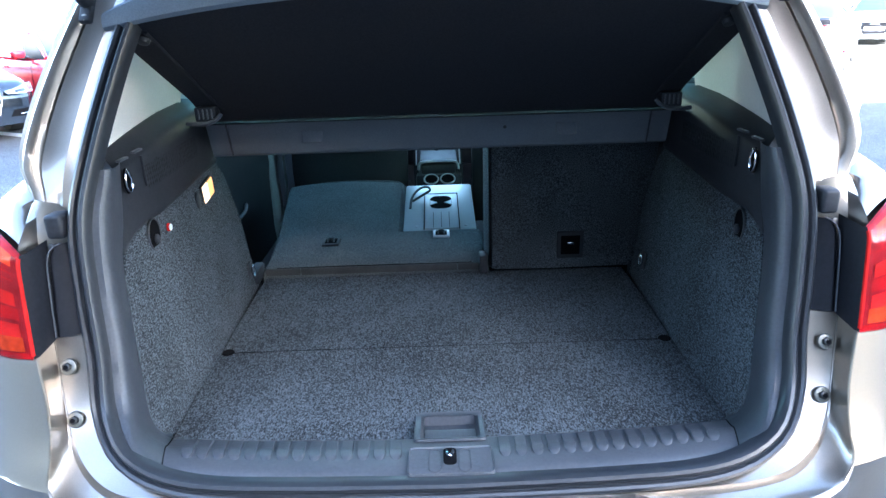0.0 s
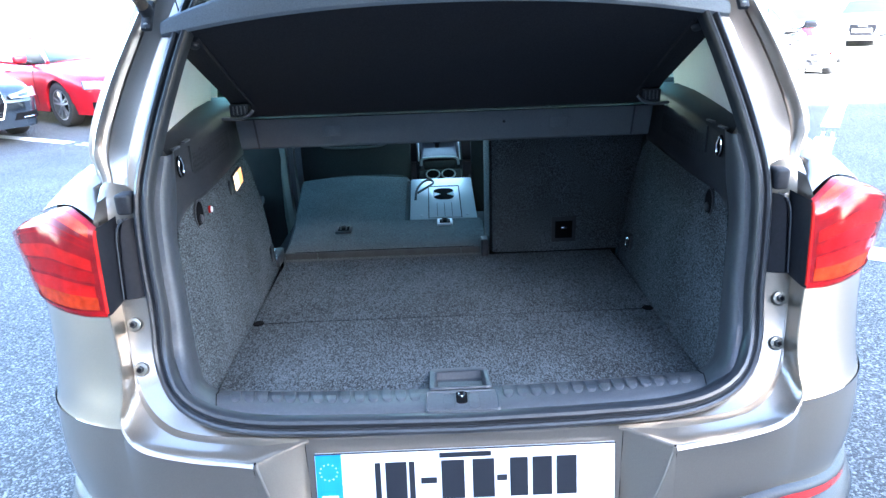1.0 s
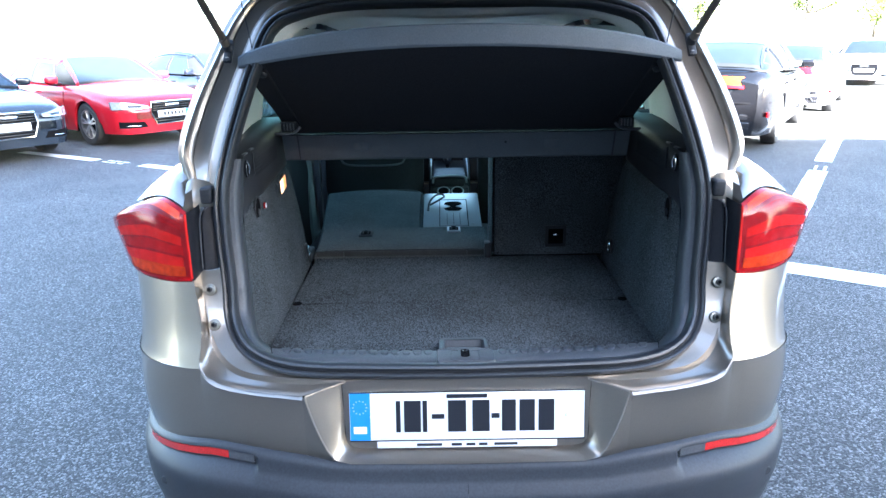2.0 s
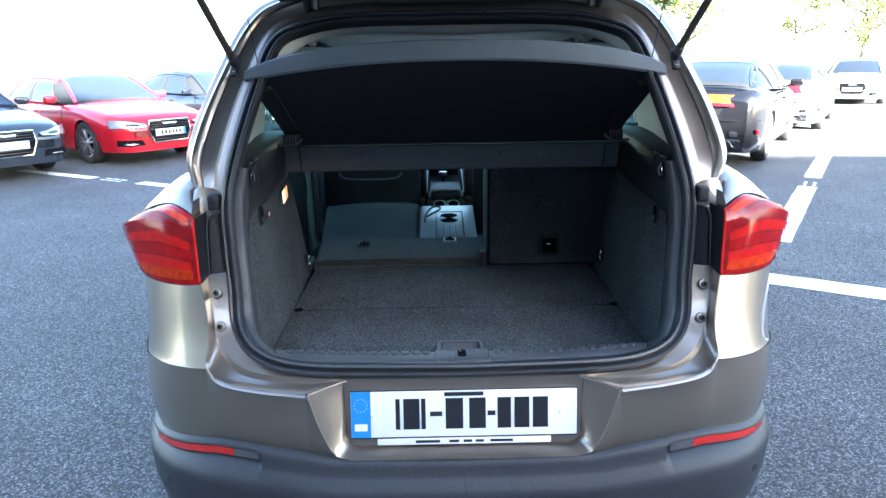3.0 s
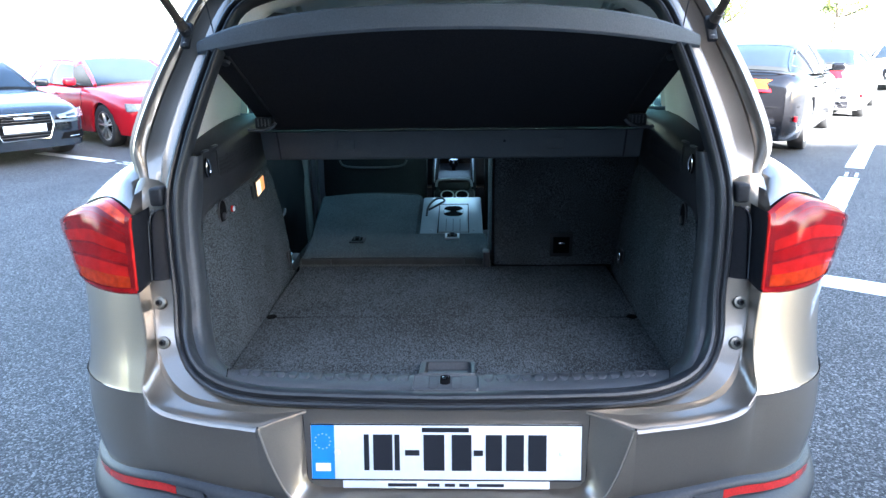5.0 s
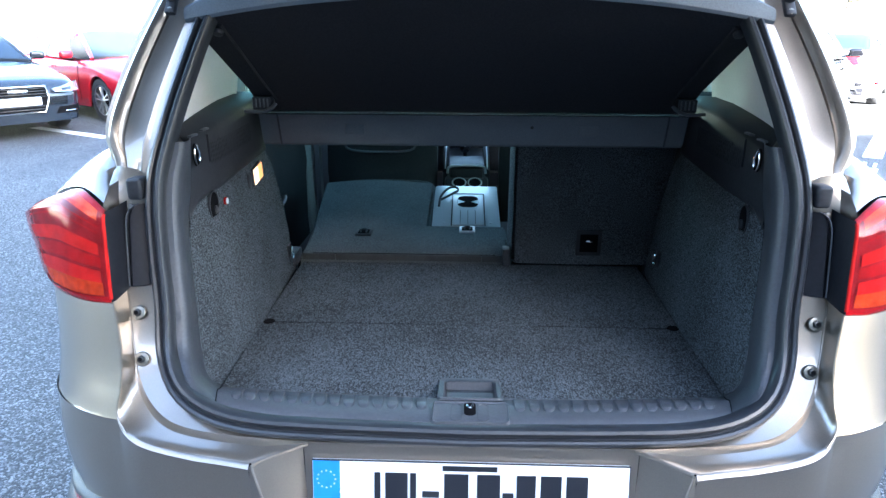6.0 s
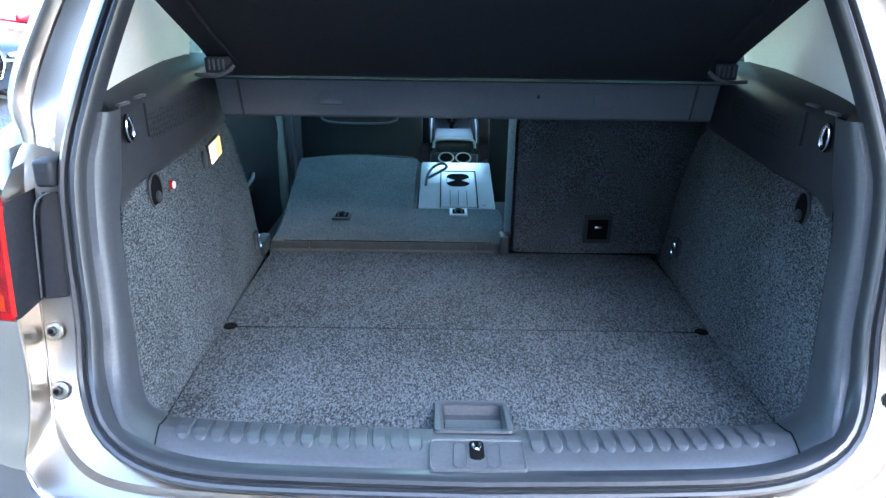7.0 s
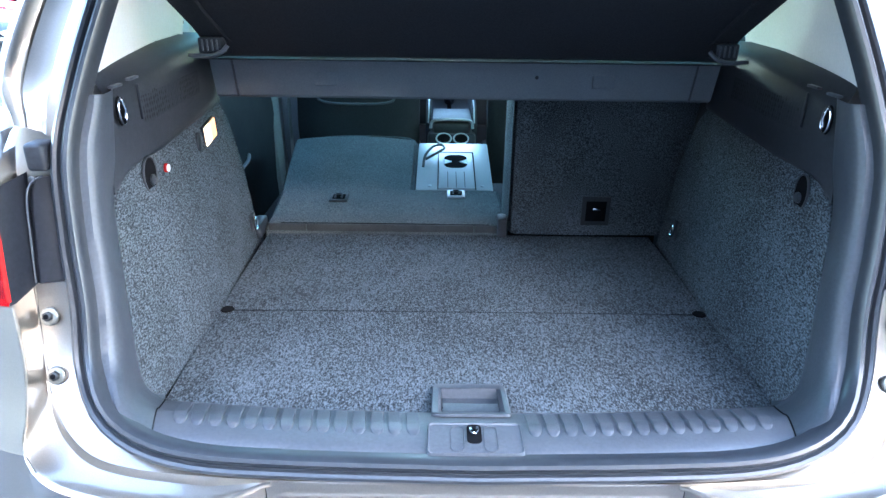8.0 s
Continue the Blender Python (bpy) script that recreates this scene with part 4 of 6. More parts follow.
def cover_plate():
    o = rounded(-0.065, 0.065, 0.017, 0.082, 0.006)
    c = Vector((0, 0.05, 0))
    lip = [Vector((x, y, cz(y) - 0.003)) for x, y in o]
    top = [Vector((x * 0.975, 0.05 + (y - 0.05) * 0.95, cz(y) + 0.003)) for x, y in o]
    low = [Vector((x * 0.945, 0.05 + (y - 0.05) * 0.89, cz(y) + 0.0012)) for x, y in o]
    mid = [Vector((x * 0.5, 0.05 + (y - 0.05) * 0.5, cz(0.05 + (y - 0.05) * 0.5) + 0.0016)) for x, y in o]
    cen = [Vector((x * 0.02, 0.05 + (y - 0.05) * 0.02, cz(0.05) + 0.0018)) for x, y in o]
    return grid([lip, top, low, mid, cen], close_u=True)


catch = part("latch_cover", cover_plate(), SILL, suv, "grey latch cover on the sill")
part("latch_slot", poly([(x, y, cz(y) + 0.0015) for x, y in rounded(-0.011, 0.009, 0.036, 0.077, 0.008)], 0.0018, (0, 0, 1)), DARK, catch, "dark latch slot")
part("striker", tube(spl([(-0.006, 0.070, 0.796), (-0.005, 0.060, 0.800), (-0.001, 0.052, 0.801), (0.003, 0.060, 0.800), (0.004, 0.070, 0.796)], 14), 0.0026, 8), CHROME, catch, "bright steel striker")
for x0, x1 in ((-0.033, -0.015), (0.012, 0.030)):
    part("cover_recess", tube([(x, y, cz(y) + 0.0018) for x, y in rounded(x0, x1, 0.021, 0.074, 0.0085)], 0.0008, 6, True), FRAMETRIM, catch)


# side trims: plastic frame, carpet panel, upper plastic panel, ledge
def wall_x(y, z):
    return 0.494 + 0.115 * (z - 0.737) + 0.022 * max(0, (y - 0.45) / 0.4)


FRONT_Z = [0.722, 0.740, 0.753, 0.768, 0.790, 0.820, 0.866, 0.948, 1.020, 1.050, 1.067, 1.085, 1.091, 1.10]
FRONT_Y = [0.215, 0.203, 0.193, 0.180, 0.173, 0.176, 0.191, 0.216, 0.238, 0.253, 0.269, 0.300, 0.335, 0.36]


def frame_ring():
    """Smooth plastic from the seal inwards to the carpet panel and the upper panel, rounded over."""
    n = 56
    a = spl([(0.440, 0.040, 0.790)] + [(x - 0.030 if z > 0.82 else x - 0.022, y + 0.004, z + (0.012 if z < 0.83 else 0)) for x, y, z in SEAL[4:9]] + [(0.538, 0.234, 1.200), (0.537, 0.240, 1.213)], n)
    b = spl([(0.487, 0.205, 0.735)] + [(wall_x(y, min(z, 1.10)) + (0.001 if z < 1.1 else -0.0045), y, z) for y, z in ((0.193, 0.755), (0.176, 0.795), (0.191, 0.866), (0.216, 0.948), (0.238, 1.02), (0.258, 1.067), (0.276, 1.11), (0.290, 1.15), (0.298, 1.178), (0.304, 1.196), (0.308, 1.209))], n)
    fs = zmix(0, 1, 13)
    prof = [q for q in SILLPROF][::-1]
    joint = []
    for f in fs:
        q = prof[min(len(prof) - 1, int(3 + f * (len(prof) - 6)))]
        joint.append(sill_point(1.0, q) + Vector((0.0, 0, 0.0005)))
    offj = [j - a[0].lerp(b[0], f) for j, f in zip(joint, fs)]
    rows = []
    for k, (p, q) in enumerate(zip(a, b)):
        w = max(0, 1 - k / 16)
        w = w * w * (3 - 2 * w)
        row = []
        for f, oj in zip(fs, offj):
            base = p.lerp(q, f)
            bulge = math.sin(math.pi * f ** 0.55)
            inn = Vector((-1, -0.25, 0.0)) if p.z > 0.9 else Vector((-1, -0.25, 0.9 * (0.9 - p.z) / 0.1))
            row.append(base + oj * w + inn * 0.017 * bulge * (1 - w))
        row.append(row[-1] + Vector((0.012, 0.022, 0)))
        rows.append([row[0] + Vector((0.004, 0.010, 0))] + row)
    return grid(rows)


side(frame_ring, "boot_frame_trim", FRAMETRIM, "smooth dark plastic frame")
side(lambda: tube([sill_point(1.0, q) + Vector((0.0005, 0, 0.0006)) for q in SILLPROF[2:-3]], 0.0011, 5), "trim_joint", DARK)


def carpet_side():
    rows = []
    for z in [0.722, 0.740, 0.753, 0.768, 0.790, 0.820, 0.866, 0.91, 0.948, 0.985, 1.02, 1.05, 1.067, 1.078, 1.085, 1.091, 1.10]:
        y0 = float(np.interp(z, FRONT_Z, FRONT_Y))
        y1 = float(np.interp(z, [0.72, 0.80, 0.93, 1.058, 1.10], [0.912, 0.905, 0.905, 0.862, 0.815]))
        rows.append([Vector((wall_x(y, z), y, z)) for y in zmix(y0, y1, 24)])
    return thick(grid(rows), Vector((0.012, 0, 0)))


side(carpet_side, "side_carpet_panel", CARPET, "flecked carpet side panel")


def upper_panel():
    rows = []
    for y in zmix(0.262, 0.83, 26):
        zb = float(np.interp(y, [0.262, 0.269, 0.30, 0.335, 0.45, 0.57, 0.82], [1.052, 1.064, 1.083, 1.090, 1.089, 1.093, 1.098]))
        x0 = wall_x(y, 1.10) - 0.004
        z1 = float(np.interp(y, [0.27, 0.45, 0.62, 0.80], [1.194, 1.214, 1.225, 1.226]))
        zo = float(np.interp(y, [0.27, 0.62, 0.80], [1.230, 1.242, 1.240]))
        lean = 0.42 * max(0, 1 - (y - 0.262) / 0.16)
        row = [(x0 + 0.010, zb - 0.010), (x0 + 0.002, zb - 0.004), (x0, zb + 0.002), (x0 + 0.001, zb + 0.012), (x0 + 0.003, (zb + z1) / 2), (x0 + 0.003, z1 - 0.006), (x0 + 0.006, z1), (x0 + 0.012, z1 + 0.006), (x0 + 0.032, zo - 0.004),
               (x0 + 0.036 + 0.014 * min(1, max(0, y - 0.27) / 0.2), zo), (x0 + 0.040 + 0.08 * min(1, max(0, (y - 0.32) / 0.25)), zo + 0.002)]
        rows.append([Vector((x, y + lean * max(0, z - 1.10), z)) for x, z in row])
    return grid(rows)


side(upper_panel, "upper_side_trim", PLASTIC, "black plastic upper side trim")


def grille_panel():
    """Fine perforated field in the upper trim, a little proud of it."""
    rows = []
    for z in (1.138, 1.140, 1.160, 1.180, 1.196, 1.198):
        rows.append([Vector((wall_x(y, 1.10) - 0.0035 + 0.003 * (z - 1.10) / 0.1 + (0.004 if z in (1.138, 1.198) else 0), y, z)) for y in zmix(0.398, 0.70, 12)])
    return grid(rows)


side(grille_panel, "perforated_panel", PERF, "fine black perforated trim field")


def grille_edge():
    x = wall_x(0.39, 1.12) - 0.008
    return box(x, x + 0.004, 0.388, 0.392, 1.148, 1.204, 0.001)


side(grille_edge, "trim_edge", PLASTIC)


def hook_loop():
    """Bag hook: an oval loop in a dark cup."""
    el = [(0.5262, 0.316 + 0.011 * math.cos(a), 1.176 + 0.019 * math.sin(a)) for a in zmix(0, 2 * math.pi * 19 / 20, 20)]
    return tube(el, 0.0016, 8, True)


def cup(x, y, z, ry, rz):
    return put(put(cyl(1, 0.0015, 28, 0.96), Matrix.Diagonal((rz, ry, 1, 1))), Matrix.Translation((x, y, z)) @ pose(0, 0, 0, 0, -90, 0))


for s in (1, -1):
    g = cup(0.530, 0.316, 1.176, 0.013, 0.022)
    h = part("bag_hook", g if s > 0 else mirrored(g), DARK, suv, "chromed folding bag hook in a dark oval cup")
    g = hook_loop()
    part("hook_loop", g if s > 0 else mirrored(g), CHROME, h)
    g = tube([(0.525, 0.316, 1.194), (0.521, 0.316, 1.178), (0.524, 0.316, 1.166)], 0.0019, 8)
    part("hook_tongue", g if s > 0 else mirrored(g), CHROME, h)
    for y, z in ((0.315, 1.213), (0.372, 1.216)):
        g = box(0.526, 0.534, y - 0.016, y + 0.016, z - 0.002, z + 0.002, 0.001)
        part("trim_tab", g if s > 0 else mirrored(g), SILL, suv)

# oval cups in the carpet, boot lamp, red switch, lashing eyes
for s, y, z in ((-1, 0.376, 1.060), (1, 0.337, 1.055)):
    x = wall_x(y, z) - 0.001
    ry = 0.024 if s < 0 else 0.019
    g = cup(x, y, z, ry, 0.030)
    c = part("oval_cup", g if s > 0 else mirrored(g), DARK, suv, "black oval cup in the carpet")
    g = tube([(x - 0.0008, y + ry * math.cos(a), z + 0.030 * math.sin(a)) for a in zmix(0, 2 * math.pi * 23 / 24, 24)], 0.0022, 6, True)
    part("cup_rim", g if s > 0 else mirrored(g), PLASTIC, c)
    g = put(cyl(0.009, 0.004, 16, bevel=0.001), Matrix.Translation((x - 0.0005, y + 0.004, z - 0.010)) @ pose(0, 0, 0, 0, -90, 0))
    part("cup_button", g if s > 0 else mirrored(g), PLASTIC, c)
xl = -(wall_x(0.44, 1.05)) + 0.003
sw = part("boot_switch", put(cyl(0.0085, 0.005, 20, 0.008, 0.001), Matrix.Translation((xl - 0.002, 0.436, 1.054)) @ pose(0, 0, 0, 0, 90, 0)), REFLECT, suv, "round red and white button")
part("switch_mark", put(cyl(0.0066, 0.001, 16), Matrix.Translation((xl + 0.0032, 0.436, 1.054)) @ pose(0, 0, 0, 0, 90, 0)), PLATE, sw)
xl = -(wall_x(0.70, 1.055)) + 0.003
LM = Matrix.Translation((xl, 0.702, 1.056)) @ pose(0, 0, 0, 8, 0, 0)
lampb = part("boot_lamp", put(box(-0.004, 0.0028, -0.037, 0.037, -0.023, 0.023, 0.003), LM), PLASTIC, suv, "glowing warm boot lamp")
part("lamp_lens", put(box(-0.002, 0.0050, -0.034, 0.000, -0.020, 0.020, 0.0025), LM), LAMPHOT, lampb, "bright half of the lens")
part("lamp_lens", put(box(-0.002, 0.0046, 0.0005, 0.034, -0.020, 0.020, 0.0025), LM), LAMPGLOW, lampb, "orange half of the lens")
part("lamp_clip", put(cyl(0.017, 0.006, 20, 0.015, 0.001), Matrix.Translation((xl - 0.001, 0.632, 1.050)) @ pose(0, 0, 0, 0, 90, 0) @ Matrix.Diagonal((1.25, 0.8, 1, 1))), PLASTIC, lampb)
for s, y, z in ((-1, 0.862, 0.788), (1, 0.800, 0.806)):
    x = wall_x(y, z) - 0.003
    g = box(x - 0.002, x + 0.004, y - 0.016, y + 0.016, z - 0.022, z + 0.024, 0.003)
    e = part("lashing_plate", g if s > 0 else mirrored(g), PLASTIC, suv, "chrome lashing eye in a black plate")
    g = tube([(x - 0.008, y + 0.010 * math.cos(a), z + 0.016 * math.sin(a)) for a in zmix(0, 2 * math.pi * 15 / 16, 16)], 0.0028, 8, True)
    part("lashing_eye", g if s > 0 else mirrored(g), CHROME, e)


# pale pillar trim and rear side glass
def pale_pillar():
    a = spl([(0.545, 0.268, 1.222), (0.522, 0.318, 1.338), (0.492, 0.366, 1.432), (0.462, 0.414, 1.510)], 16)
    b = spl([(0.606, 0.65, 1.232), (0.592, 0.67, 1.338), (0.564, 0.69, 1.432), (0.530, 0.70, 1.505)], 16)
    return thick(grid([[p, p + Vector((0.002, 0.010, 0)), p + Vector((0.014, 0.022, 0)), p.lerp(q, 0.5) + Vector((0.006, 0, 0)), q + Vector((-0.001, -0.006, 0)), q + Vector((0.003, 0.004, 0)), q + Vector((0.010, 0.070, 0)), q + Vector((0.020, 0.160, 0)), q + Vector((0.026, 0.215, 0)), q + Vector((0.034, 0.226, 0)), q + Vector((0.090, 0.236, 0))] for p, q in zip(a, b)]), Vector((0.012, 0, 0)))


def upper_ring():
    """Pale trim behind the seal, up the pillar and across under the roof."""
    rows = []
    pts = [p for p in half if p.z > 1.465]
    for k, p in enumerate(pts):
        inn = (Vector((0, p.y, 1.20)) - p)
        inn = Vector((inn.x, 0, inn.z)).normalized()
        rows.append([p + inn * w + Vector((0, dy, 0)) for w, dy in ((0.030, 0.002), (0.034, 0.008), (0.050, 0.026), (0.058, 0.040), (0.060, 0.060), (0.046, 0.11), (0.012, 0.19), (-0.02, 0.30))])
    return grid(rows)


side(upper_ring, "opening_trim", LIGHTTRIM, "pale plastic trim round the upper opening")


side(pale_pillar, "pillar_trim", LIGHTTRIM, "pale grey plastic pillar trim")


def quarter_glass():
    a = spl([(0.640, 0.50, 1.20), (0.635, 0.52, 1.338), (0.59, 0.56, 1.47)], 8)
    b = spl([(0.735, 1.10, 1.20), (0.705, 1.10, 1.338), (0.650, 1.08, 1.48)], 8)
    return thick(grid([[p.lerp(q, f) for f in zmix(0, 1, 6)] for p, q in zip(a, b)]), 0.004)


for o in side(quarter_glass, "quarter_glass", GREEN, "dark green tinted side glass"):
    o.visible_shadow = False


def glass_seal():
    return tube(spl([(0.585, 0.905, 1.47), (0.606, 0.895, 1.40), (0.628, 0.885, 1.320), (0.640, 0.885, 1.272), (0.652, 0.900, 1.258), (0.675, 0.96, 1.252), (0.700, 1.05, 1.250)], 30), 0.006, 8)


side(glass_seal, "glass_seal", RUBBER, "black seal round the side glass")


def c_pillar():
    return tube(spl([(0.740, 1.14, 1.18), (0.710, 1.13, 1.34), (0.650, 1.10, 1.50), (0.60, 1.07, 1.58)], 10), 0.032, 10)


side(c_pillar, "c_pillar_trim", LIGHTTRIM, "pale pillar trim")


# headliner and roof
def headliner():
    rows = []
    for y, z, w in ((0.53, 1.546, 0.46), (0.56, 1.540, 0.48), (0.62, 1.545, 0.50), (1.0, 1.58, 0.56), (1.8, 1.60, 0.58), (2.6, 1.57, 0.57), (2.85, 1.53, 0.56)):
        rows.append([Vector((x * w, y, z - 0.045 * abs(x) ** 4)) for x in zmix(-1, 1, 17)])
    return grid(rows)


part("headliner", headliner(), LIGHTTRIM, suv, "pale cloth headliner")
part("roof_skin", grid([[Vector((x * w, y, z - 0.085 * abs(x) ** 4)) for x in zmix(-1, 1, 17)] for y, z, w in
     ((0.74, 1.684, 0.54), (0.92, 1.697, 0.60), (1.4, 1.715, 0.63), (2.0, 1.70, 0.63), (2.6, 1.65, 0.61), (2.85, 1.60, 0.60))]), PAINT, suv)


def roof_side():
    a = spl([(0.425, 0.452, 1.535), (0.455, 0.52, 1.50), (0.49, 0.62, 1.478), (0.555, 1.0, 1.508), (0.575, 1.8, 1.53), (0.56, 2.6, 1.50)], 24)
    b = spl([(0.500, 0.44, 1.46), (0.545, 0.56, 1.43), (0.585, 0.66, 1.43), (0.640, 1.0, 1.455), (0.645, 1.8, 1.46), (0.63, 2.6, 1.43)], 24)
    return grid([[p, p.lerp(q, 0.3) + Vector((0.012, 0, 0.004)), p.lerp(q, 0.7) + Vector((0.012, 0, 0)), q, q + Vector((0.03, 0, 0.005))] for p, q in zip(a, b)])


def roof_frame():
    """Dark door frames from the roof's edge down to the glass."""
    a = spl([(0.520, 0.62, 1.60), (0.560, 0.90, 1.612), (0.600, 1.2, 1.618), (0.612, 1.9, 1.622), (0.60, 2.6, 1.57), (0.585, 2.88, 1.53)], 24)
    b = spl([(0.600, 0.62, 1.44), (0.648, 0.95, 1.475), (0.652, 1.2, 1.485), (0.652, 1.9, 1.49), (0.652, 2.6, 1.47), (0.66, 2.88, 1.42)], 24)
    return thick(grid([[p, p.lerp(q, 0.5) + Vector((0.012, 0, 0)), q] for p, q in zip(a, b)]), Vector((0.006, 0, 0)))


side(roof_frame, "door_frame", PLASTIC, "dark frame above the side windows")
side(roof_side, "roof_side_trim", LIGHTTRIM, "pale trim along the roof's edge")

# --- parcel shelf
def shelf_flap():
    top, rows = [], []
    for x in zmix(-1, 1, 33):
        ax = abs(x)
        bow = 0.072 * (1 - ax ** 2.2)
        hinge = Vector((0.500 * x, 0.700, 1.213))
        tip = Vector((0.528 * x, 0.345 - bow * 0.83, 1.420 + bow * 0.60))
        rows.append([hinge, hinge.lerp(tip, 0.04) + Vector((0, 0, -0.008)), hinge.lerp(tip, 0.08) + Vector((0, 0, -0.010)), hinge.lerp(tip, 0.3), hinge.lerp(tip, 0.6), hinge.lerp(tip, 0.9), tip])
    return thick(grid(rows), Vector((0, 0.004, 0.008)))


flap = part("parcel_shelf", shelf_flap(), SHELFMAT, suv, "black fabric parcel shelf tilted upwards")


def shelf_lip():
    rows = []
    for x in zmix(-1, 1, 41):
        ax = abs(x)
        bow = 0.072 * (1 - ax ** 2.2)
        tip = Vector((0.530 * x, 0.345 - bow * 0.83, 1.420 + bow * 0.60))
        h = 0.040 - 0.022 * ax ** 6
        t = 0.016
        rows.append([tip + Vector((0, 0.012, -0.004)), tip + Vector((0, 0.002, -0.006)), tip + Vector((0, -0.004, 0)), tip + Vector((0, -0.005, h * 0.5)), tip + Vector((0, -0.001, h)), tip + Vector((0, 0.006, h + 0.004)), tip + Vector((0, t, h + 0.002)), tip + Vector((0, 0.07, h - 0.04))])
    return grid(rows)


part("shelf_lip", shelf_lip(), SHELFLIP, flap, "dark grey padded front edge")
for s in (-1, 1):
    part("shelf_stud", put(cyl(0.011, 0.008, 16, 0.009, 0.001), Matrix.Translation((0.482 * s, 0.372, 1.400)) @ pose(0, 0, 0, 150)), PLASTIC, flap, "round stud under the shelf corner")


def shelf_hem(pts):
    """A raised seam on the underside, at (share of half width, share from hinge to tip)."""
    out = []
    for x, f in pts:
        bow = 0.072 * (1 - abs(x) ** 2.2)
        hinge = Vector((0.500 * x, 0.700, 1.213))
        tip = Vector((0.528 * x, 0.345 - bow * 0.83, 1.420 + bow * 0.60))
        out.append(hinge.lerp(tip, f) + Vector((0, -0.0005, -0.001)))
    return tube(spl(out, 60), 0.0045, 6)


part("shelf_hem", shelf_hem([(-0.90, 0.92), (-0.905, 0.6), (-0.91, 0.35), (-0.90, 0.18), (-0.86, 0.115), (-0.70, 0.10), (0, 0.10), (0.70, 0.10), (0.86, 0.115), (0.90, 0.18), (0.91, 0.35), (0.905, 0.6), (0.90, 0.92)]), SHELFMAT, flap, "stitched hem")


def shelf_bar():
    prof = [(0.744, 1.207), (0.752, 1.205), (0.764, 1.203), (0.770, 1.19), (0.786, 1.135), (0.792, 1.118), (0.802, 1.112), (0.815, 1.118), (0.818, 1.14), (0.90, 1.200), (0.958, 1.206), (0.958, 1.214), (0.76, 1.211)]
    rows = []
    for x in zmix(-0.545, 0.545, 23):
        rows.append([Vector((x, y, z)) for y, z in prof])
    bm = grid(rows, close_u=True)
    bm.verts.ensure_lookup_table()
    n = len(prof)
    bm.faces.new([bm.verts[k] for k in range(n)])
    bm.faces.new([bm.verts[22 * n + k] for k in range(n)][::-1])
    return bm


part("hinge_strip", thick(grid([[Vector((x, y, z)) for x in zmix(-0.53, 0.53, 9)] for y, z in ((0.690, 1.2085), (0.720, 1.2075), (0.756, 1.2075))]), Vector((0, 0, -0.003))), SHELFMAT, flap, "black fabric hinge")
bar = part("shelf_bar", shelf_bar(), SHELFBAR, suv, "dark grey fabric-covered fixed shelf bar")
for x in (-0.30, 0.30):
    part("bar_clip", put(box(-0.024, 0.024, -0.004, 0.003, -0.020, 0.020, 0.002), pose(x, 0.777, 1.163, -18)), SHELFBAR, bar)
for s in (-1, 1):
    part("bar_end", tube([(0.497 * s, 0.764, 1.206), (0.497 * s, 0.768, 1.19), (0.497 * s, 0.784, 1.135), (0.497 * s, 0.790, 1.117)], 0.0026, 6), FRAMETRIM, bar, "grey end joint")
    part("ledge_end", box(min(0.53 * s, 0.74 * s), max(0.53 * s, 0.74 * s), 0.825, 0.985, 1.196, 1.232, 0.006), PLASTIC, suv)
part("bar_button", put(cyl(0.004, 0.003, 12), pose(0.155, 0.777, 1.165, 72)), PLASTIC, bar)
for s in (-1, 1):
    g = box(0.462, 0.506, 0.604, 0.640, 1.226, 1.256, 0.004)
    hg = part("shelf_hinge", g if s > 0 else mirrored(g), PLASTIC, suv, "black plastic shelf hinge")
    for k in range(4):
        g = box(0.468 + 0.009 * k, 0.477 + 0.009 * k - 0.006, 0.601, 0.605, 1.232, 1.252, 0.0008)
        part("hinge_rib", g if s > 0 else mirrored(g), SILL, hg)
    g = tube(spl([(0.450, 0.604, 1.242), (0.462, 0.600, 1.230), (0.484, 0.598, 1.223), (0.524, 0.602, 1.224)], 12), 0.0042, 8)
    part("hinge_arm", g if s > 0 else mirrored(g), SILL, hg)

# --- rear seats
def folded_back():
    """Back of the folded seat, with the armrest's corner cut out."""
    bm = bmesh.new()
    z = lambda y: 0.765 + 0.012 * (y - 0.94) + 0.112 * max(0, y - 1.17)
    left = lambda y: -0.508 - 0.062 * max(0, min(1, (y - 1.0) / 0.65))
    rows = []
    for y in [0.930, 0.936, 0.95, 1.0, 1.08, 1.16, 1.195]:
        drop = -0.022 if y < 0.933 else -0.006 if y < 0.94 else 0
        rows.append([Vector((left(y) + (0.125 - left(y)) * f, y, z(y) + drop - (0.012 if f in (0, 1) else 0))) for f in (0, 0.015, 0.2, 0.4, 0.6, 0.8, 0.985, 1)])
    grid(rows, bm)
    rows = []
    for y in [1.195, 1.28, 1.36, 1.44, 1.52, 1.60, 1.655, 1.675]:
        end = 0.03 * max(0, (y - 1.60) / 0.075) ** 2
        r = -0.130 - (0.06 * max(0, (y - 1.62) / 0.055) ** 2)
        l = left(y) + (0.06 * max(0, (y - 1.62) / 0.055) ** 2)
        rows.append([Vector((l + (r - l) * f, y, z(y) - end + 0.010 * math.sin(f * math.pi) * min(1, (y - 1.195) / 0.2) - (0.012 if f in (0, 1) else 0))) for f in (0, 0.02, 0.25, 0.5, 0.75, 0.97, 1)])
    grid(rows, bm)
    return thick(bm, Vector((0, 0, -0.06)))


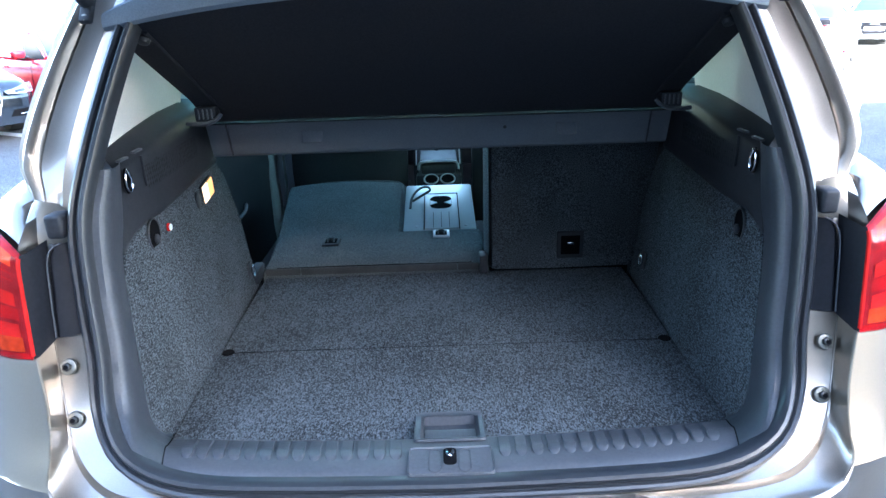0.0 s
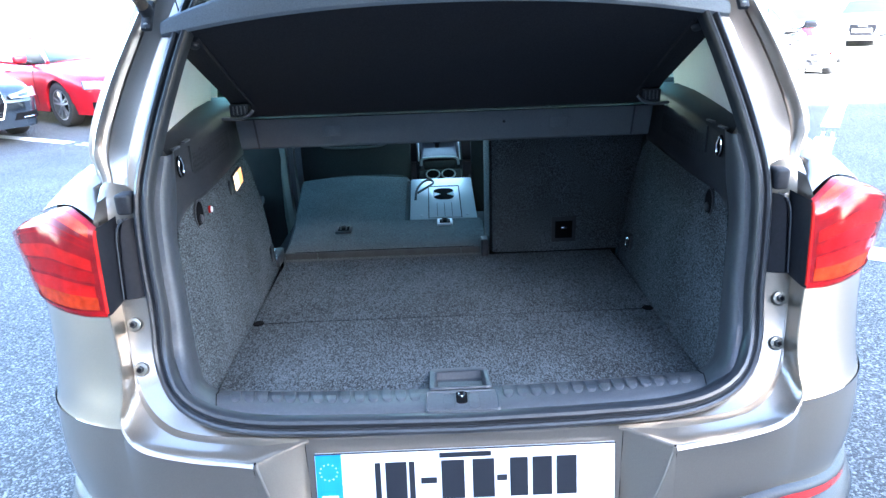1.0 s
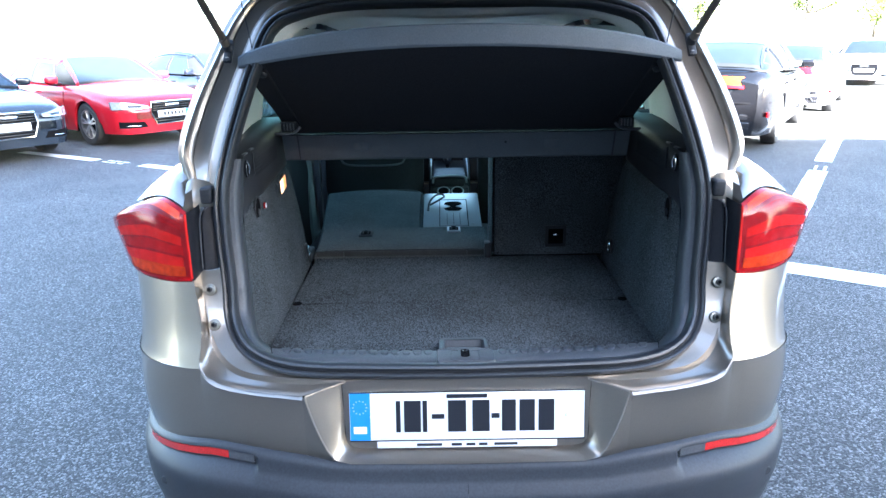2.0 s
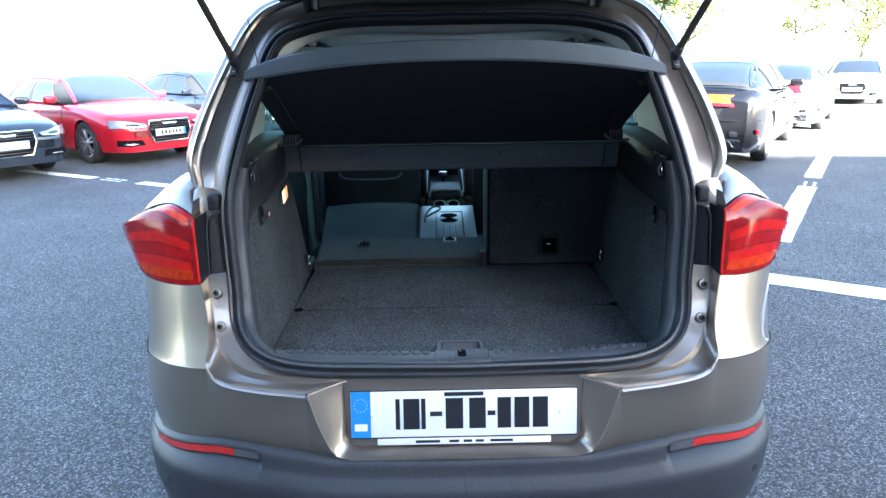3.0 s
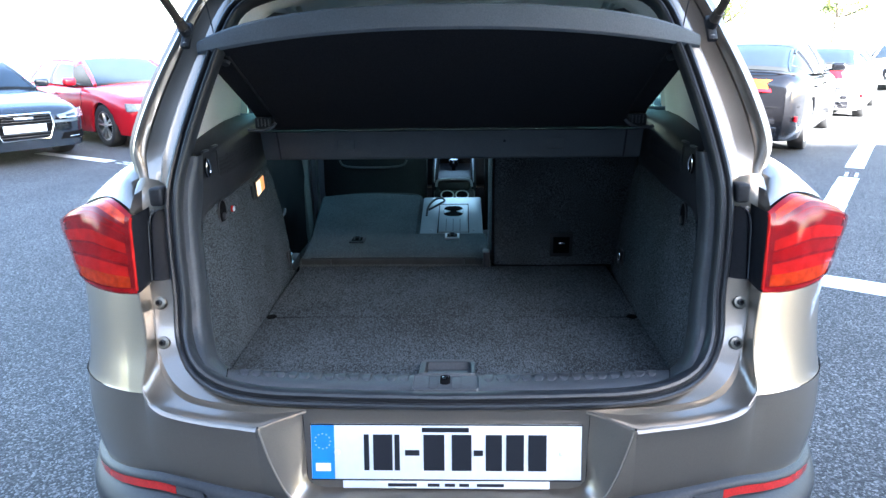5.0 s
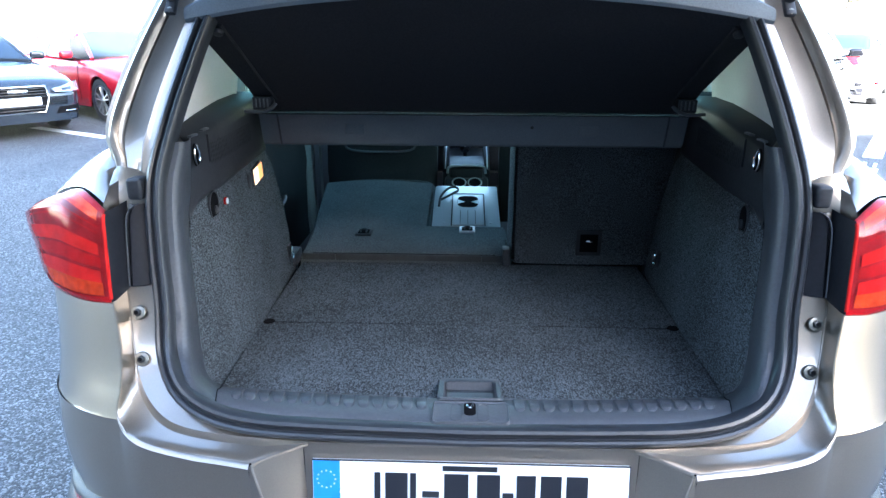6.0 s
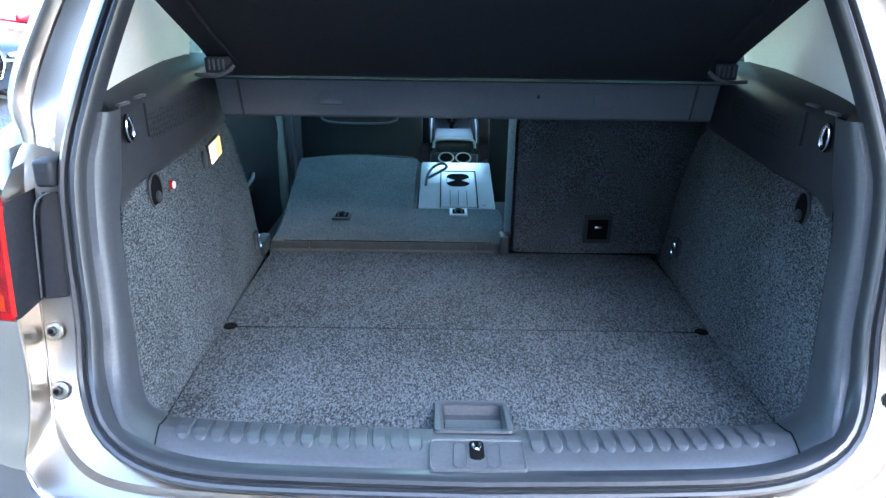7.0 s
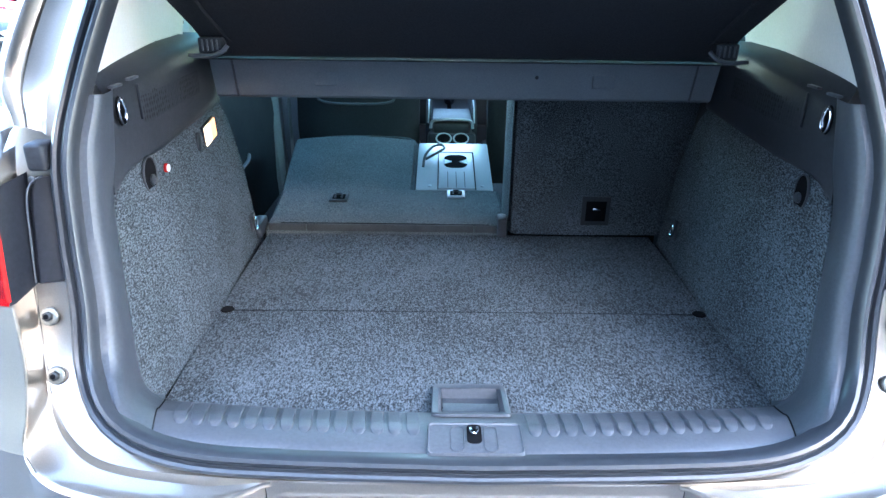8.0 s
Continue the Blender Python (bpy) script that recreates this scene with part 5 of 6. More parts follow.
seat_l = part("folded_seat_back", folded_back(), SEATFELT, suv, "felt-covered back of the folded rear seat")
part("seat_seam", tube(spl([(-0.47, 0.938, 0.760), (-0.2, 0.938, 0.761), (0.08, 0.938, 0.760)], 12), 0.002, 6), DARK, seat_l)
part("seat_piping", tube(spl([(-0.131, 1.20, 0.767), (-0.131, 1.40, 0.790), (-0.133, 1.58, 0.810), (-0.16, 1.640, 0.818), (-0.22, 1.655, 0.820), (-0.40, 1.662, 0.820), (-0.52, 1.65, 0.812)], 26), 0.0035, 6), SEATFELT, seat_l)
for x, y in ((-0.342, 1.118), (-0.004, 1.160)):
    z = 0.768 + 0.012 * (y - 0.94)
    f = part("anchor_frame", put(box(-0.026, 0.026, -0.028, 0.028, -0.003, 0.004, 0.002), pose(x, y, z, 2)), SILVER if x > -0.1 else PLASTIC, seat_l, "child-seat anchor frame")
    part("anchor_pocket", put(box(-0.018, 0.018, -0.019, 0.019, 0.002, 0.0052, 0.001), pose(x, y, z, 2)), DARK, f)
    part("anchor_loop", put(tube(spl([(-0.009, -0.014, 0.005), (-0.008, 0.004, 0.010), (0.008, 0.004, 0.010), (0.009, -0.014, 0.005)], 10), 0.0025, 6), pose(x, y, z, 2)), PLASTIC, f)
for x0, x1 in ((-0.500, -0.402), (-0.400, 0.038), (0.040, 0.098)):
    part("seat_edge_tab", box(x0, x1, 0.926, 0.934, 0.7425, 0.7625, 0.0022), EDGEFELT, seat_l, "brownish edge flap")
part("seat_hinge_cover", box(0.100, 0.122, 0.905, 0.95, 0.738, 0.790, 0.004), PLASTIC, suv)
part("seat_hinge_cover", box(-0.535, -0.508, 0.885, 0.96, 0.735, 0.775, 0.006), PLASTIC, suv)

ARM = pose(-0.008, 1.365, 0.7985, 10.2)
arm = part("centre_armrest", put(box(-0.117, 0.117, -0.170, 0.170, -0.05, 0.004, 0.006), ARM), SILVER, suv, "silver plastic back of the centre armrest")
part("armrest_panel", put(box(-0.048, 0.062, -0.166, 0.085, 0.0035, 0.0075, 0.0015), ARM), SILVER, arm)
part("cup_holder", put(poly([(x, y, 0) for x, y in rounded(-0.037, 0.037, -0.046, 0.046, 0.026)], 0.0025, (0, 0, 1)), ARM @ pose(0.006, 0.018, 0.0068)), DARK, arm, "black rounded cup holder")
for s in (-1, 1):
    part("cup_spring", put(poly([(0.036 * s, -0.022, 0), (0.036 * s, 0.010, 0), (0.012 * s, -0.006, 0)], 0.003, (0, 0, 1)), ARM @ pose(0.006, 0.018, 0.0078)), PLATE, arm, "white cup spring")
for x in (-0.02, 0.006, 0.032):
    part("panel_groove", put(box(x - 0.001, x + 0.001, -0.160, -0.055, 0.0070, 0.0080), ARM), PLASTIC, arm)
for x in (-0.05, 0.064):
    part("panel_gap", put(box(x - 0.0013, x + 0.0013, -0.166, 0.088, 0.0035, 0.0082), ARM), DARK, arm)
part("panel_gap", put(box(-0.05, 0.064, 0.085, 0.088, 0.0035, 0.0082), ARM), DARK, arm)
part("pull_strap", put(tube(spl([(-0.098, -0.02, 0.006), (-0.092, 0.03, 0.022), (-0.066, 0.085, 0.03), (-0.040, 0.105, 0.026), (-0.030, 0.090, 0.022), (-0.048, 0.060, 0.022), (-0.090, 0.020, 0.014)], 30), 0.0045, 8), ARM), RUBBER, arm, "black looped pull strap")
for x in (-0.075, 0.085):
    part("armrest_screw", put(cyl(0.006, 0.002, 16, bevel=0.0006), ARM @ pose(x, -0.145, 0.0035)), SILVER, arm)


def upright_back():
    rows = []
    for z in [0.742, 0.748, 0.78, 0.90, 1.0, 1.10, 1.17, 1.20]:
        y = 0.925 + 0.02 * (z - 0.74)
        e = 0.012
        rows.append([Vector((0.133 - 0.008, y + 0.11, z)), Vector((0.133, y + 0.02, z)), Vector((0.137, y + 0.006, z)), Vector((0.150, y, z)), Vector((0.3, y - 0.004, z)), Vector((0.45, y, z)), Vector((0.590, y + 0.002, z)), Vector((0.604, y + 0.012, z))])
    return thick(grid(rows), Vector((0, 0.03, 0)))


seat_r = part("upright_seat_back", upright_back(), CARPET, suv, "upright rear seat back in flecked felt")
part("seat_back_side", grid([[Vector((0.128, 0.935, z)), Vector((0.120, 0.95, z)), Vector((0.118, 1.0, z)), Vector((0.122, 1.06, z))] for z in zmix(0.70, 1.22, 6)]), SEATFELT, seat_r, "greenish felt flank")
fr = part("anchor_frame", box(0.352 - 0.037, 0.352 + 0.037, 0.920, 0.926, 0.770, 0.848, 0.002), PLASTIC, seat_r, "black child-seat anchor frame")
part("anchor_pocket", box(0.352 - 0.026, 0.352 + 0.026, 0.9185, 0.923, 0.782, 0.836, 0.001), DARK, fr)
part("anchor_loop", box(0.352 - 0.010, 0.352 + 0.010, 0.914, 0.920, 0.812, 0.819, 0.002), CHROME, fr)

part("seat_bolster", box(0.615, 0.72, 0.93, 1.06, 0.60, 1.235, 0.02), CLOTH, suv, "dark padded bolster beside the upright seat")

# added sheet: keeps window light from leaking through the gap onto the seat
part("seat_light_stop", thick(grid([[Vector((wall_x(0.80, z) + 0.006, 0.80, z)), Vector((wall_x(0.86, z) + 0.010, 0.90, z)), Vector((0.640, 0.945, z))] for z in zmix(0.68, 1.23, 8)]), 0.006), CLOTH, suv, "dark cloth sheet added to stop light leaking past the seat back")

# rear bench under the folded back, cabin floor
part("rear_bench", box(-0.60, 0.60, 0.98, 1.55, 0.42, 0.70, 0.05), CLOTH, suv)
part("cabin_floor", box(-0.70, 0.70, 0.95, 3.0, 0.28, 0.34), CLOTH, suv)
part("cabin_bulkhead", box(-0.52, 0.52, 0.94, 0.96, 0.35, 0.735), DARK, suv)


# --- cabin ahead
def front_seat(s):
    rows = []
    for z, y, w in ((0.50, 1.98, 0.23), (0.62, 1.955, 0.245), (0.78, 1.95, 0.25), (0.95, 1.975, 0.25), (1.10, 2.01, 0.235), (1.20, 2.045, 0.19), (1.235, 2.075, 0.13)):
        rows.append([Vector((s * 0.39 + x * w, y + 0.05 * abs(x) ** 4, z)) for x in zmix(-1, 1, 13)] + [Vector((s * 0.39 + x * w, y + 0.17 - 0.05 * abs(x) ** 4, z)) for x in zmix(1, -1, 13)])
    seat = part("front_seat_back", grid(rows, close_u=True), CLOTH, suv, "dark front seat seen from behind")
    part("seat_pocket", tube(spl([(s * 0.39 - 0.16, 1.955, 0.918), (s * 0.39 - 0.14, 1.945, 0.893), (s * 0.39, 1.938, 0.885), (s * 0.39 + 0.14, 1.945, 0.893), (s * 0.39 + 0.16, 1.955, 0.918)], 16), 0.005, 8), SILL, seat, "grey pocket edge")
    part("headrest", put(box(-0.125, 0.125, -0.05, 0.05, -0.10, 0.10, 0.045, seg=4), pose(s * 0.39, 2.10, 1.375, -8)), CLOTH, seat, "dark headrest")
    for x in (-0.05, 0.05):
        part("headrest_post", tube([(s * 0.39 + x, 2.07, 1.20), (s * 0.39 + x, 2.09, 1.30)], 0.007, 8), CHROME, seat)
    part("seat_cushion", box(s * 0.39 - 0.25, s * 0.39 + 0.25, 2.05, 2.55, 0.42, 0.62, 0.05), CLOTH, seat)


for s in (-1, 1):
    front_seat(s)
console = part("centre_console", box(-0.105, 0.092, 1.94, 2.75, 0.34, 0.770, 0.015), PLASTIC, suv, "centre console with silver trim and two rear cup holders")
part("console_box", box(-0.082, 0.068, 1.95, 2.16, 0.765, 0.812, 0.012), PLASTIC, console)
part("console_lid", box(-0.088, 0.074, 1.952, 2.17, 0.813, 0.826, 0.005), PLASTIC, console, "grey console lid")
part("console_trim", tube(spl([(-0.092, 1.945, 0.790), (-0.088, 1.945, 0.815), (-0.074, 1.945, 0.823), (-0.008, 1.945, 0.826), (0.060, 1.945, 0.823), (0.074, 1.945, 0.815), (0.078, 1.945, 0.790)], 24), 0.0058, 8), SILVER, console, "silver trim arch")
for s in (-1, 1):
    part("console_cheek", thick(grid([[Vector((-0.008 + s * w, y, z)) for w in (0.086, 0.106)] for y, z in ((1.985, 0.800), (2.05, 0.850), (2.25, 0.885), (2.60, 0.925), (2.72, 0.93))]), Vector((0, 0.0, -0.10))), DOORCARD, console, "grey console cheek")
    part("cheek_strip", tube([(-0.008 + 0.094 * s, 1.982, 0.804), (-0.008 + 0.094 * s, 2.05, 0.853), (-0.008 + 0.094 * s, 2.25, 0.888), (-0.008 + 0.094 * s, 2.60, 0.928)], 0.003, 8), SILVER, console, "silver strip")
    ring_ = part("rear_cup_holder", put(tube([(0.030 * math.cos(a), 0.012 * math.sin(a), 0.018 * math.sin(a)) for a in zmix(0, 2 * math.pi * 23 / 24, 24)], 0.0034, 8, True), pose(-0.004 + 0.035 * s, 1.93, 0.752)), SILVER, console, "round rear cup holder")
    part("holder_cup", put(put(cyl(1, 0.004, 24), Matrix.Diagonal((0.029, 0.021, 1, 1))), pose(-0.004 + 0.035 * s, 1.934, 0.752, 62)), DARK, ring_)
lever = part("gear_lever", tube([(-0.014, 2.32, 0.72), (-0.014, 2.33, 0.83)], 0.010, 10), PLASTIC, console, "gear lever with a chromed knob")
part("gear_knob", put(cyl(0.022, 0.045, 20, 0.027, 0.010), pose(-0.014, 2.33, 0.815)), CHROME, lever)
dash = part("dashboard", box(-0.72, 0.72, 2.72, 3.15, 0.62, 1.06, 0.06), PLASTIC, suv, "dark dashboard")
part("infotainment", box(-0.12, 0.12, 2.705, 2.725, 0.80, 0.98, 0.008), DARK, dash)


def door_card(s):
    rows = []
    for z, x in ((0.40, 0.70), (0.60, 0.710), (0.80, 0.706), (0.86, 0.700), (0.90, 0.702), (1.0, 0.715), (1.10, 0.735), (1.14, 0.75)):
        rows.append([Vector((x * s, y, z)) for y in zmix(0.92, 2.9, 12)])
    d = part("door_card", grid(rows), DOORCARD, suv, "dark inner door lining")
    part("door_pull", tube(spl([(0.690 * s, 1.18, 0.780), (0.670 * s, 1.24, 0.800), (0.662 * s, 1.34, 0.812), (0.680 * s, 1.42, 0.812)], 12), 0.006, 8), SILL, d, "grey door pull")
    part("door_seal_strip", tube(spl([(0.672 * s, 1.10, 0.42), (0.662 * s, 1.12, 0.80), (0.675 * s, 1.13, 1.05)], 12), 0.014, 8), RUBBER, d, "black door seal")
    part("b_pillar", tube(spl([(0.71 * s, 1.90, 0.40), (0.72 * s, 1.90, 1.10), (0.66 * s, 1.93, 1.40), (0.58 * s, 1.95, 1.55)], 12), 0.045, 10), LITPILLAR, suv, "pillar trim coloured lighter for the window light on it")
    part("belt_web", grid([[Vector((0.645 * s, 1.86, z)), Vector((0.642 * s, 1.90, z))] for z in zmix(0.6, 1.3, 5)]), SILL, suv)
    for ya, yb in ((1.17, 1.88), (1.98, 2.80)):
        g = grid([[Vector((x * s, ya + (yb - ya) * f + sl * (f - 0.5), z)) for f in zmix(0, 1, 5)] for z, x, sl in ((1.14, 0.765, 0), (1.30, 0.73, 0), (1.50, 0.64, -0.1))])
        w = part("side_window", thick(g, 0.004), GREEN if ya < 1.5 else CLEAR, suv, "tinted side window")
        w.visible_shadow = False
    # outer flank, sill and wheels
    g = grid([[Vector((x * s, y, max(z, 0.39 + math.sqrt(max(0, 0.37 ** 2 - (y - 1.02) ** 2)) if abs(y - 1.02) < 0.37 else 0, 0.39 + math.sqrt(max(0, 0.37 ** 2 - (y - 3.62) ** 2)) if abs(y - 3.62) < 0.37 else 0)) ) for y in zmix(0.93, 4.15, 60)]
              for z, x in ((0.28, 0.86), (0.45, 0.895), (0.62, 0.90), (0.80, 0.90), (0.90, 0.90), (1.00, 0.893), (1.06, 0.878), (1.12, 0.84), (1.18, 0.78))])
    part("flank", g, PAINT, suv)
    for y in (1.02, 3.62):
        wheel = part("wheel", put(tube([(0.255 * math.cos(a), 0.255 * math.sin(a), 0) for a in zmix(0, 2 * math.pi * 31 / 32, 32)], 0.095, 12, True), pose(0.80 * s, y, 0.35, 0, 90)), TYRE, suv, "road wheel")
        part("rim", put(cyl(0.225, 0.05, 32, 0.21, 0.01), pose(0.83 * s, y, 0.35, 0, 90 * s)), ALLOY, wheel)


for s in (-1, 1):
    door_card(s)
wind = part("windscreen", thick(grid([[Vector((x * w, y - 0.05 * (1 - x * x) * -1, z)) for x in zmix(-1, 1, 9)] for y, z, w in ((3.45, 1.08, 0.70), (3.2, 1.28, 0.66), (2.88, 1.55, 0.58))]), 0.005), CLEAR, suv, "clear windscreen")
wind.visible_shadow = False
part("rear_view_mirror", box(-0.095, 0.075, 2.93, 2.96, 1.395, 1.46, 0.012), PLASTIC, suv, "dark rear-view mirror")
part("mirror_stalk", tube([(-0.01, 2.96, 1.44), (-0.01, 3.02, 1.50)], 0.015, 8), PLASTIC, suv)
part("bonnet", grid([[Vector((x * w, y, z - 0.06 * abs(x) ** 4)) for x in zmix(-1, 1, 13)] for y, z, w in ((3.38, 1.10, 0.80), (3.7, 1.06, 0.82), (4.1, 0.98, 0.80), (4.32, 0.88, 0.74), (4.38, 0.74, 0.72), (4.40, 0.45, 0.74), (4.38, 0.25, 0.74))]), PAINT, suv)
part("underbody", box(-0.80, 0.80, 0.25, 4.25, 0.26, 0.30), DARK, suv)
for s in (-1, 1):
    part("roof_rail", tube(spl([(0.56 * s, 0.98, 1.66), (0.565 * s, 1.1, 1.72), (0.575 * s, 1.8, 1.735), (0.56 * s, 2.6, 1.68), (0.55 * s, 2.75, 1.63)], 24), 0.014, 8), PLASTIC, suv)
    part("grab_handle_roof", tube(spl([(0.50 * s, 0.98, 1.555), (0.485 * s, 1.0, 1.53), (0.485 * s, 1.12, 1.53), (0.50 * s, 1.14, 1.56)], 12), 0.009, 8), LIGHTTRIM, suv)
    part("front_pillar", tube([(0.76 * s, 3.40, 1.10), (0.70 * s, 3.15, 1.30), (0.585 * s, 2.82, 1.57)], 0.035, 8), PLASTIC, suv)

# ---------------------------------------------------------------- parked cars
# near-black puts the cabin's inner shade into the colour
CABINSHADE = mat("cabin_shade", (0.016, 0.018, 0.020), 1.0, grain=(60, 0.2, 5), spec=0.08)
HEADLAMP = mat("headlamp_glass", (0.30, 0.32, 0.34), 0.12, 0.4, 1.0, grain=(30, 0.2, 6))
BLACKGLOSS = mat("gloss_black", (0.012, 0.012, 0.014), 0.15, 0, 0.5)
CARGLASS = glass("car_glass", (0.82, 0.90, 0.96), 0.045, 0.8, 4.5)


def wheel_parts(parent, x, y, s, r=0.325):
    prof = [(0.20, 0.085), (0.285, 0.105), (0.312, 0.098), (r, 0.075), (r, -0.075), (0.312, -0.098), (0.285, -0.105), (0.20, -0.085)]
    rows = [[Vector((x + b * s, y + a * math.cos(t), r + a * math.sin(t))) for a, b in prof] for t in zmix(0, 2 * math.pi * 35 / 36, 36)]
    w = part("wheel", grid(rows, close_v=True), TYRE, parent, "alloy road wheel with a black tyre")
    part("wheel_back", put(cyl(0.215, 0.02, 28), pose(x - 0.02 * s, y, r, 0, 90 * s)), DARK, w)
    rim = part("rim", grid([[Vector((x + b * s, y + a * math.cos(t), r + a * math.sin(t))) for a, b in ((0.205, 0.0), (0.205, 0.085), (0.222, 0.092), (0.226, 0.080))] for t in zmix(0, 2 * math.pi * 35 / 36, 36)], close_v=True), ALLOY, w)
    for k in range(5):
        for o in (-8, 8):
            a = radians(72 * k + o + 20)
            part("spoke", tube([(x + 0.075 * s, y + 0.03 * math.cos(a), r + 0.03 * math.sin(a)), (x + 0.080 * s, y + 0.205 * math.cos(a + radians(o * 0.4)), r + 0.205 * math.sin(a + radians(o * 0.4)))], [0.016, 0.013], 6), ALLOY, rim)
    part("hub", put(cyl(0.038, 0.02, 16, 0.03, 0.004), pose(x + 0.07 * s, y, r, 0, 90 * s)), ALLOY, rim)


def saloon(name, label, paint, sunlit_tail=False, plate_mat=None):
    """A four-door saloon, 4.7 m long; its origin under the middle of the front axle, its nose towards +y."""
    car = thing(name, label, "car", "parked cars")
    top_y = [0.93, 0.90, 0.80, 0.60, 0.0, -0.42, -0.80, -2.40, -2.95, -3.55, -3.74, -3.82]
    top_z = [0.55, 0.64, 0.715, 0.775, 0.872, 0.925, 0.935, 0.965, 0.99, 1.0, 0.98, 0.88]
    wid_y = [0.93, 0.88, 0.75, 0.50, 0.20, -0.3, -3.0, -3.4, -3.65, -3.76, -3.82]
    wid = [0.60, 0.72, 0.82, 0.882, 0.908, 0.913, 0.908, 0.89, 0.845, 0.79, 0.72]
    ys = sorted(set([0.93, 0.915, 0.89, 0.86, 0.80, 0.72, -3.82, -3.80, -3.76, -3.70, -3.60] + [round(v, 3) for v in zmix(-3.5, 0.65, 84)]), reverse=True)
    R, z0 = 0.355, 0.325
    rows = []
    for y in ys:
        h = float(np.interp(-y, [-v for v in top_y], top_z))
        w = float(np.interp(-y, [-v for v in wid_y], wid))
        zb = 0.20
        for c in (0.0, -2.81):
            if abs(y - c) < R:
                zb = max(zb, z0 + math.sqrt(R * R - (y - c) ** 2))
        mid = lambda f: zb + (h - zb) * f
        half_ = [(w * 0.955, zb), (w * 0.985, max(zb, 0.34)), (w, max(zb + 0.01, 0.52)), (w * 0.992, max(zb + 0.03, min(h - 0.14, 0.70))), (w * 0.975, h - 0.11), (w * 0.955, h - 0.075), (w * 0.90, h - 0.035), (w * 0.82, h - 0.012), (w * 0.5, h + 0.010), (0.0, h + 0.018)]
        rows.append([Vector((-x, y, z)) for x, z in half_] + [Vector((x, y, z)) for x, z in half_[-2::-1]])
    bm = grid(rows)
    bm.verts.ensure_lookup_table()
    n = len(rows[0])
    bm.faces.new([bm.verts[k] for k in range(n)])
    bm.faces.new([bm.verts[(len(rows) - 1) * n + k] for k in range(n)][::-1])
    body = part("body", bm, paint, car)
    part("underbody", box(-0.70, 0.70, -3.55, 0.55, 0.19, 0.24), DARK, car)
    for c in (0.0, -2.81):
        part("wheel_well", box(-0.80, 0.80, c - 0.37, c + 0.37, 0.24, 0.70, 0.05), DARK, car)
        for s in (-1, 1):
            wheel_parts(car, 0.79 * s, c, s)
    # cabin: an inner shell coloured near-black for the shade inside, with painted roof and pillars over it, and glass
    # between them
    st = [(-0.40, 0.925, 0.76), (-0.62, 1.060, 0.70), (-0.84, 1.190, 0.65), (-1.06, 1.300, 0.60), (-1.25, 1.352, 0.575), (-1.70, 1.385, 0.575), (-2.20, 1.368, 0.565), (-2.60, 1.300, 0.55), (-2.86, 1.215, 0.57), (-3.10, 1.110, 0.60), (-3.32, 1.005, 0.66)]

    def rib_at(y, lift=0.0):
        zt = float(np.interp(-y, [-q[0] for q in st], [q[1] for q in st]))
        wt = float(np.interp(-y, [-q[0] for q in st], [q[2] for q in st]))
        zb = float(np.interp(-y, [0.4, 3.3], [0.905, 0.975]))
        wb = max(wt + 0.02, 0.845 - 0.10 * max(0, (-y - 2.6) / 0.7) - 0.08 * max(0, (0.8 + y) / 0.4))
        zt = max(zt, zb + 0.012)
        bow = lambda f: 0.030 * math.sin(f * math.pi)
        side_ = [(wb + (wt - wb) * f + bow(f) * (zt - zb) / 0.4 + lift, zb + (zt - 0.035 - zb) * f) for f in (0, 0.2, 0.4, 0.6, 0.8, 0.93)]
        top = [(wt - 0.015, zt - 0.018 + lift), (wt * 0.8, zt + lift), (wt * 0.4, zt + 0.014 + lift), (0, zt + 0.018 + lift)]
        return [Vector((x, y, z)) for x, z in side_ + top]

    def across(y, lift):
        h = rib_at(y, lift)
        return [Vector((-p.x, p.y, p.z)) for p in h] + h[-2::-1]

    ys_c = [-0.40 - 2.92 * k / 40 for k in range(41)]
    part("cabin_shell", grid([across(y, 0.0) for y in ys_c]), CABINSHADE, car)
    part("roof", thick(grid([across(y, 0.006)[4:-4] for y in zmix(-1.16, -2.62, 22)]), 0.012), paint, car)

    def bent(ya, yb, k, lift):
        """A curved pane across the car between two stations."""
        return thick(grid([across(y, lift)[k:-k] for y in zmix(ya, yb, 10)]), 0.004)

    ws = part("windscreen", bent(-0.44, -1.15, 6, 0.008), CARGLASS, car, "bluish windscreen")
    rw = part("rear_window", bent(-2.64, -3.24, 6, 0.008), CARGLASS, car)
    ws.visible_shadow = rw.visible_shadow = False
    for s in (-1, 1):
        sd = lambda y, k, lift: Vector((rib_at(y, lift)[k].x * s, y, rib_at(y, lift)[k].z))
        for y0, y1, lean0, lean1 in ((-0.86, -1.74, 0.46, 0.0), (-1.82, -2.64, 0.0, -0.10), (-2.70, -2.98, -0.10, -0.12)):
            rows_ = []
            for k in range(0, 6):
                f = k / 5
                ya, yb = y0 - lean0 * f, y1 - lean1 * f * (1 if y1 > -2.7 else -1.2)
                rows_.append([sd(y, k, 0.005) for y in zmix(ya, yb, 8)])
            o = part("side_window", thick(grid(rows_), 0.004), CARGLASS, car)
            o.visible_shadow = False
            rim_ = rows_[0] + [r[-1] for r in rows_[1:-1]] + rows_[-1][::-1] + [r[0] for r in rows_[-2:0:-1]]
            part("window_trim", tube(rim_, 0.009, 6, True), BLACKGLOSS, o)
        part("front_pillar", tube([sd(y, min(9, 5 + (1 if y > -1.1 else 0)), 0.004) for y in zmix(-0.42, -1.2, 12)], 0.026, 8), paint, car)
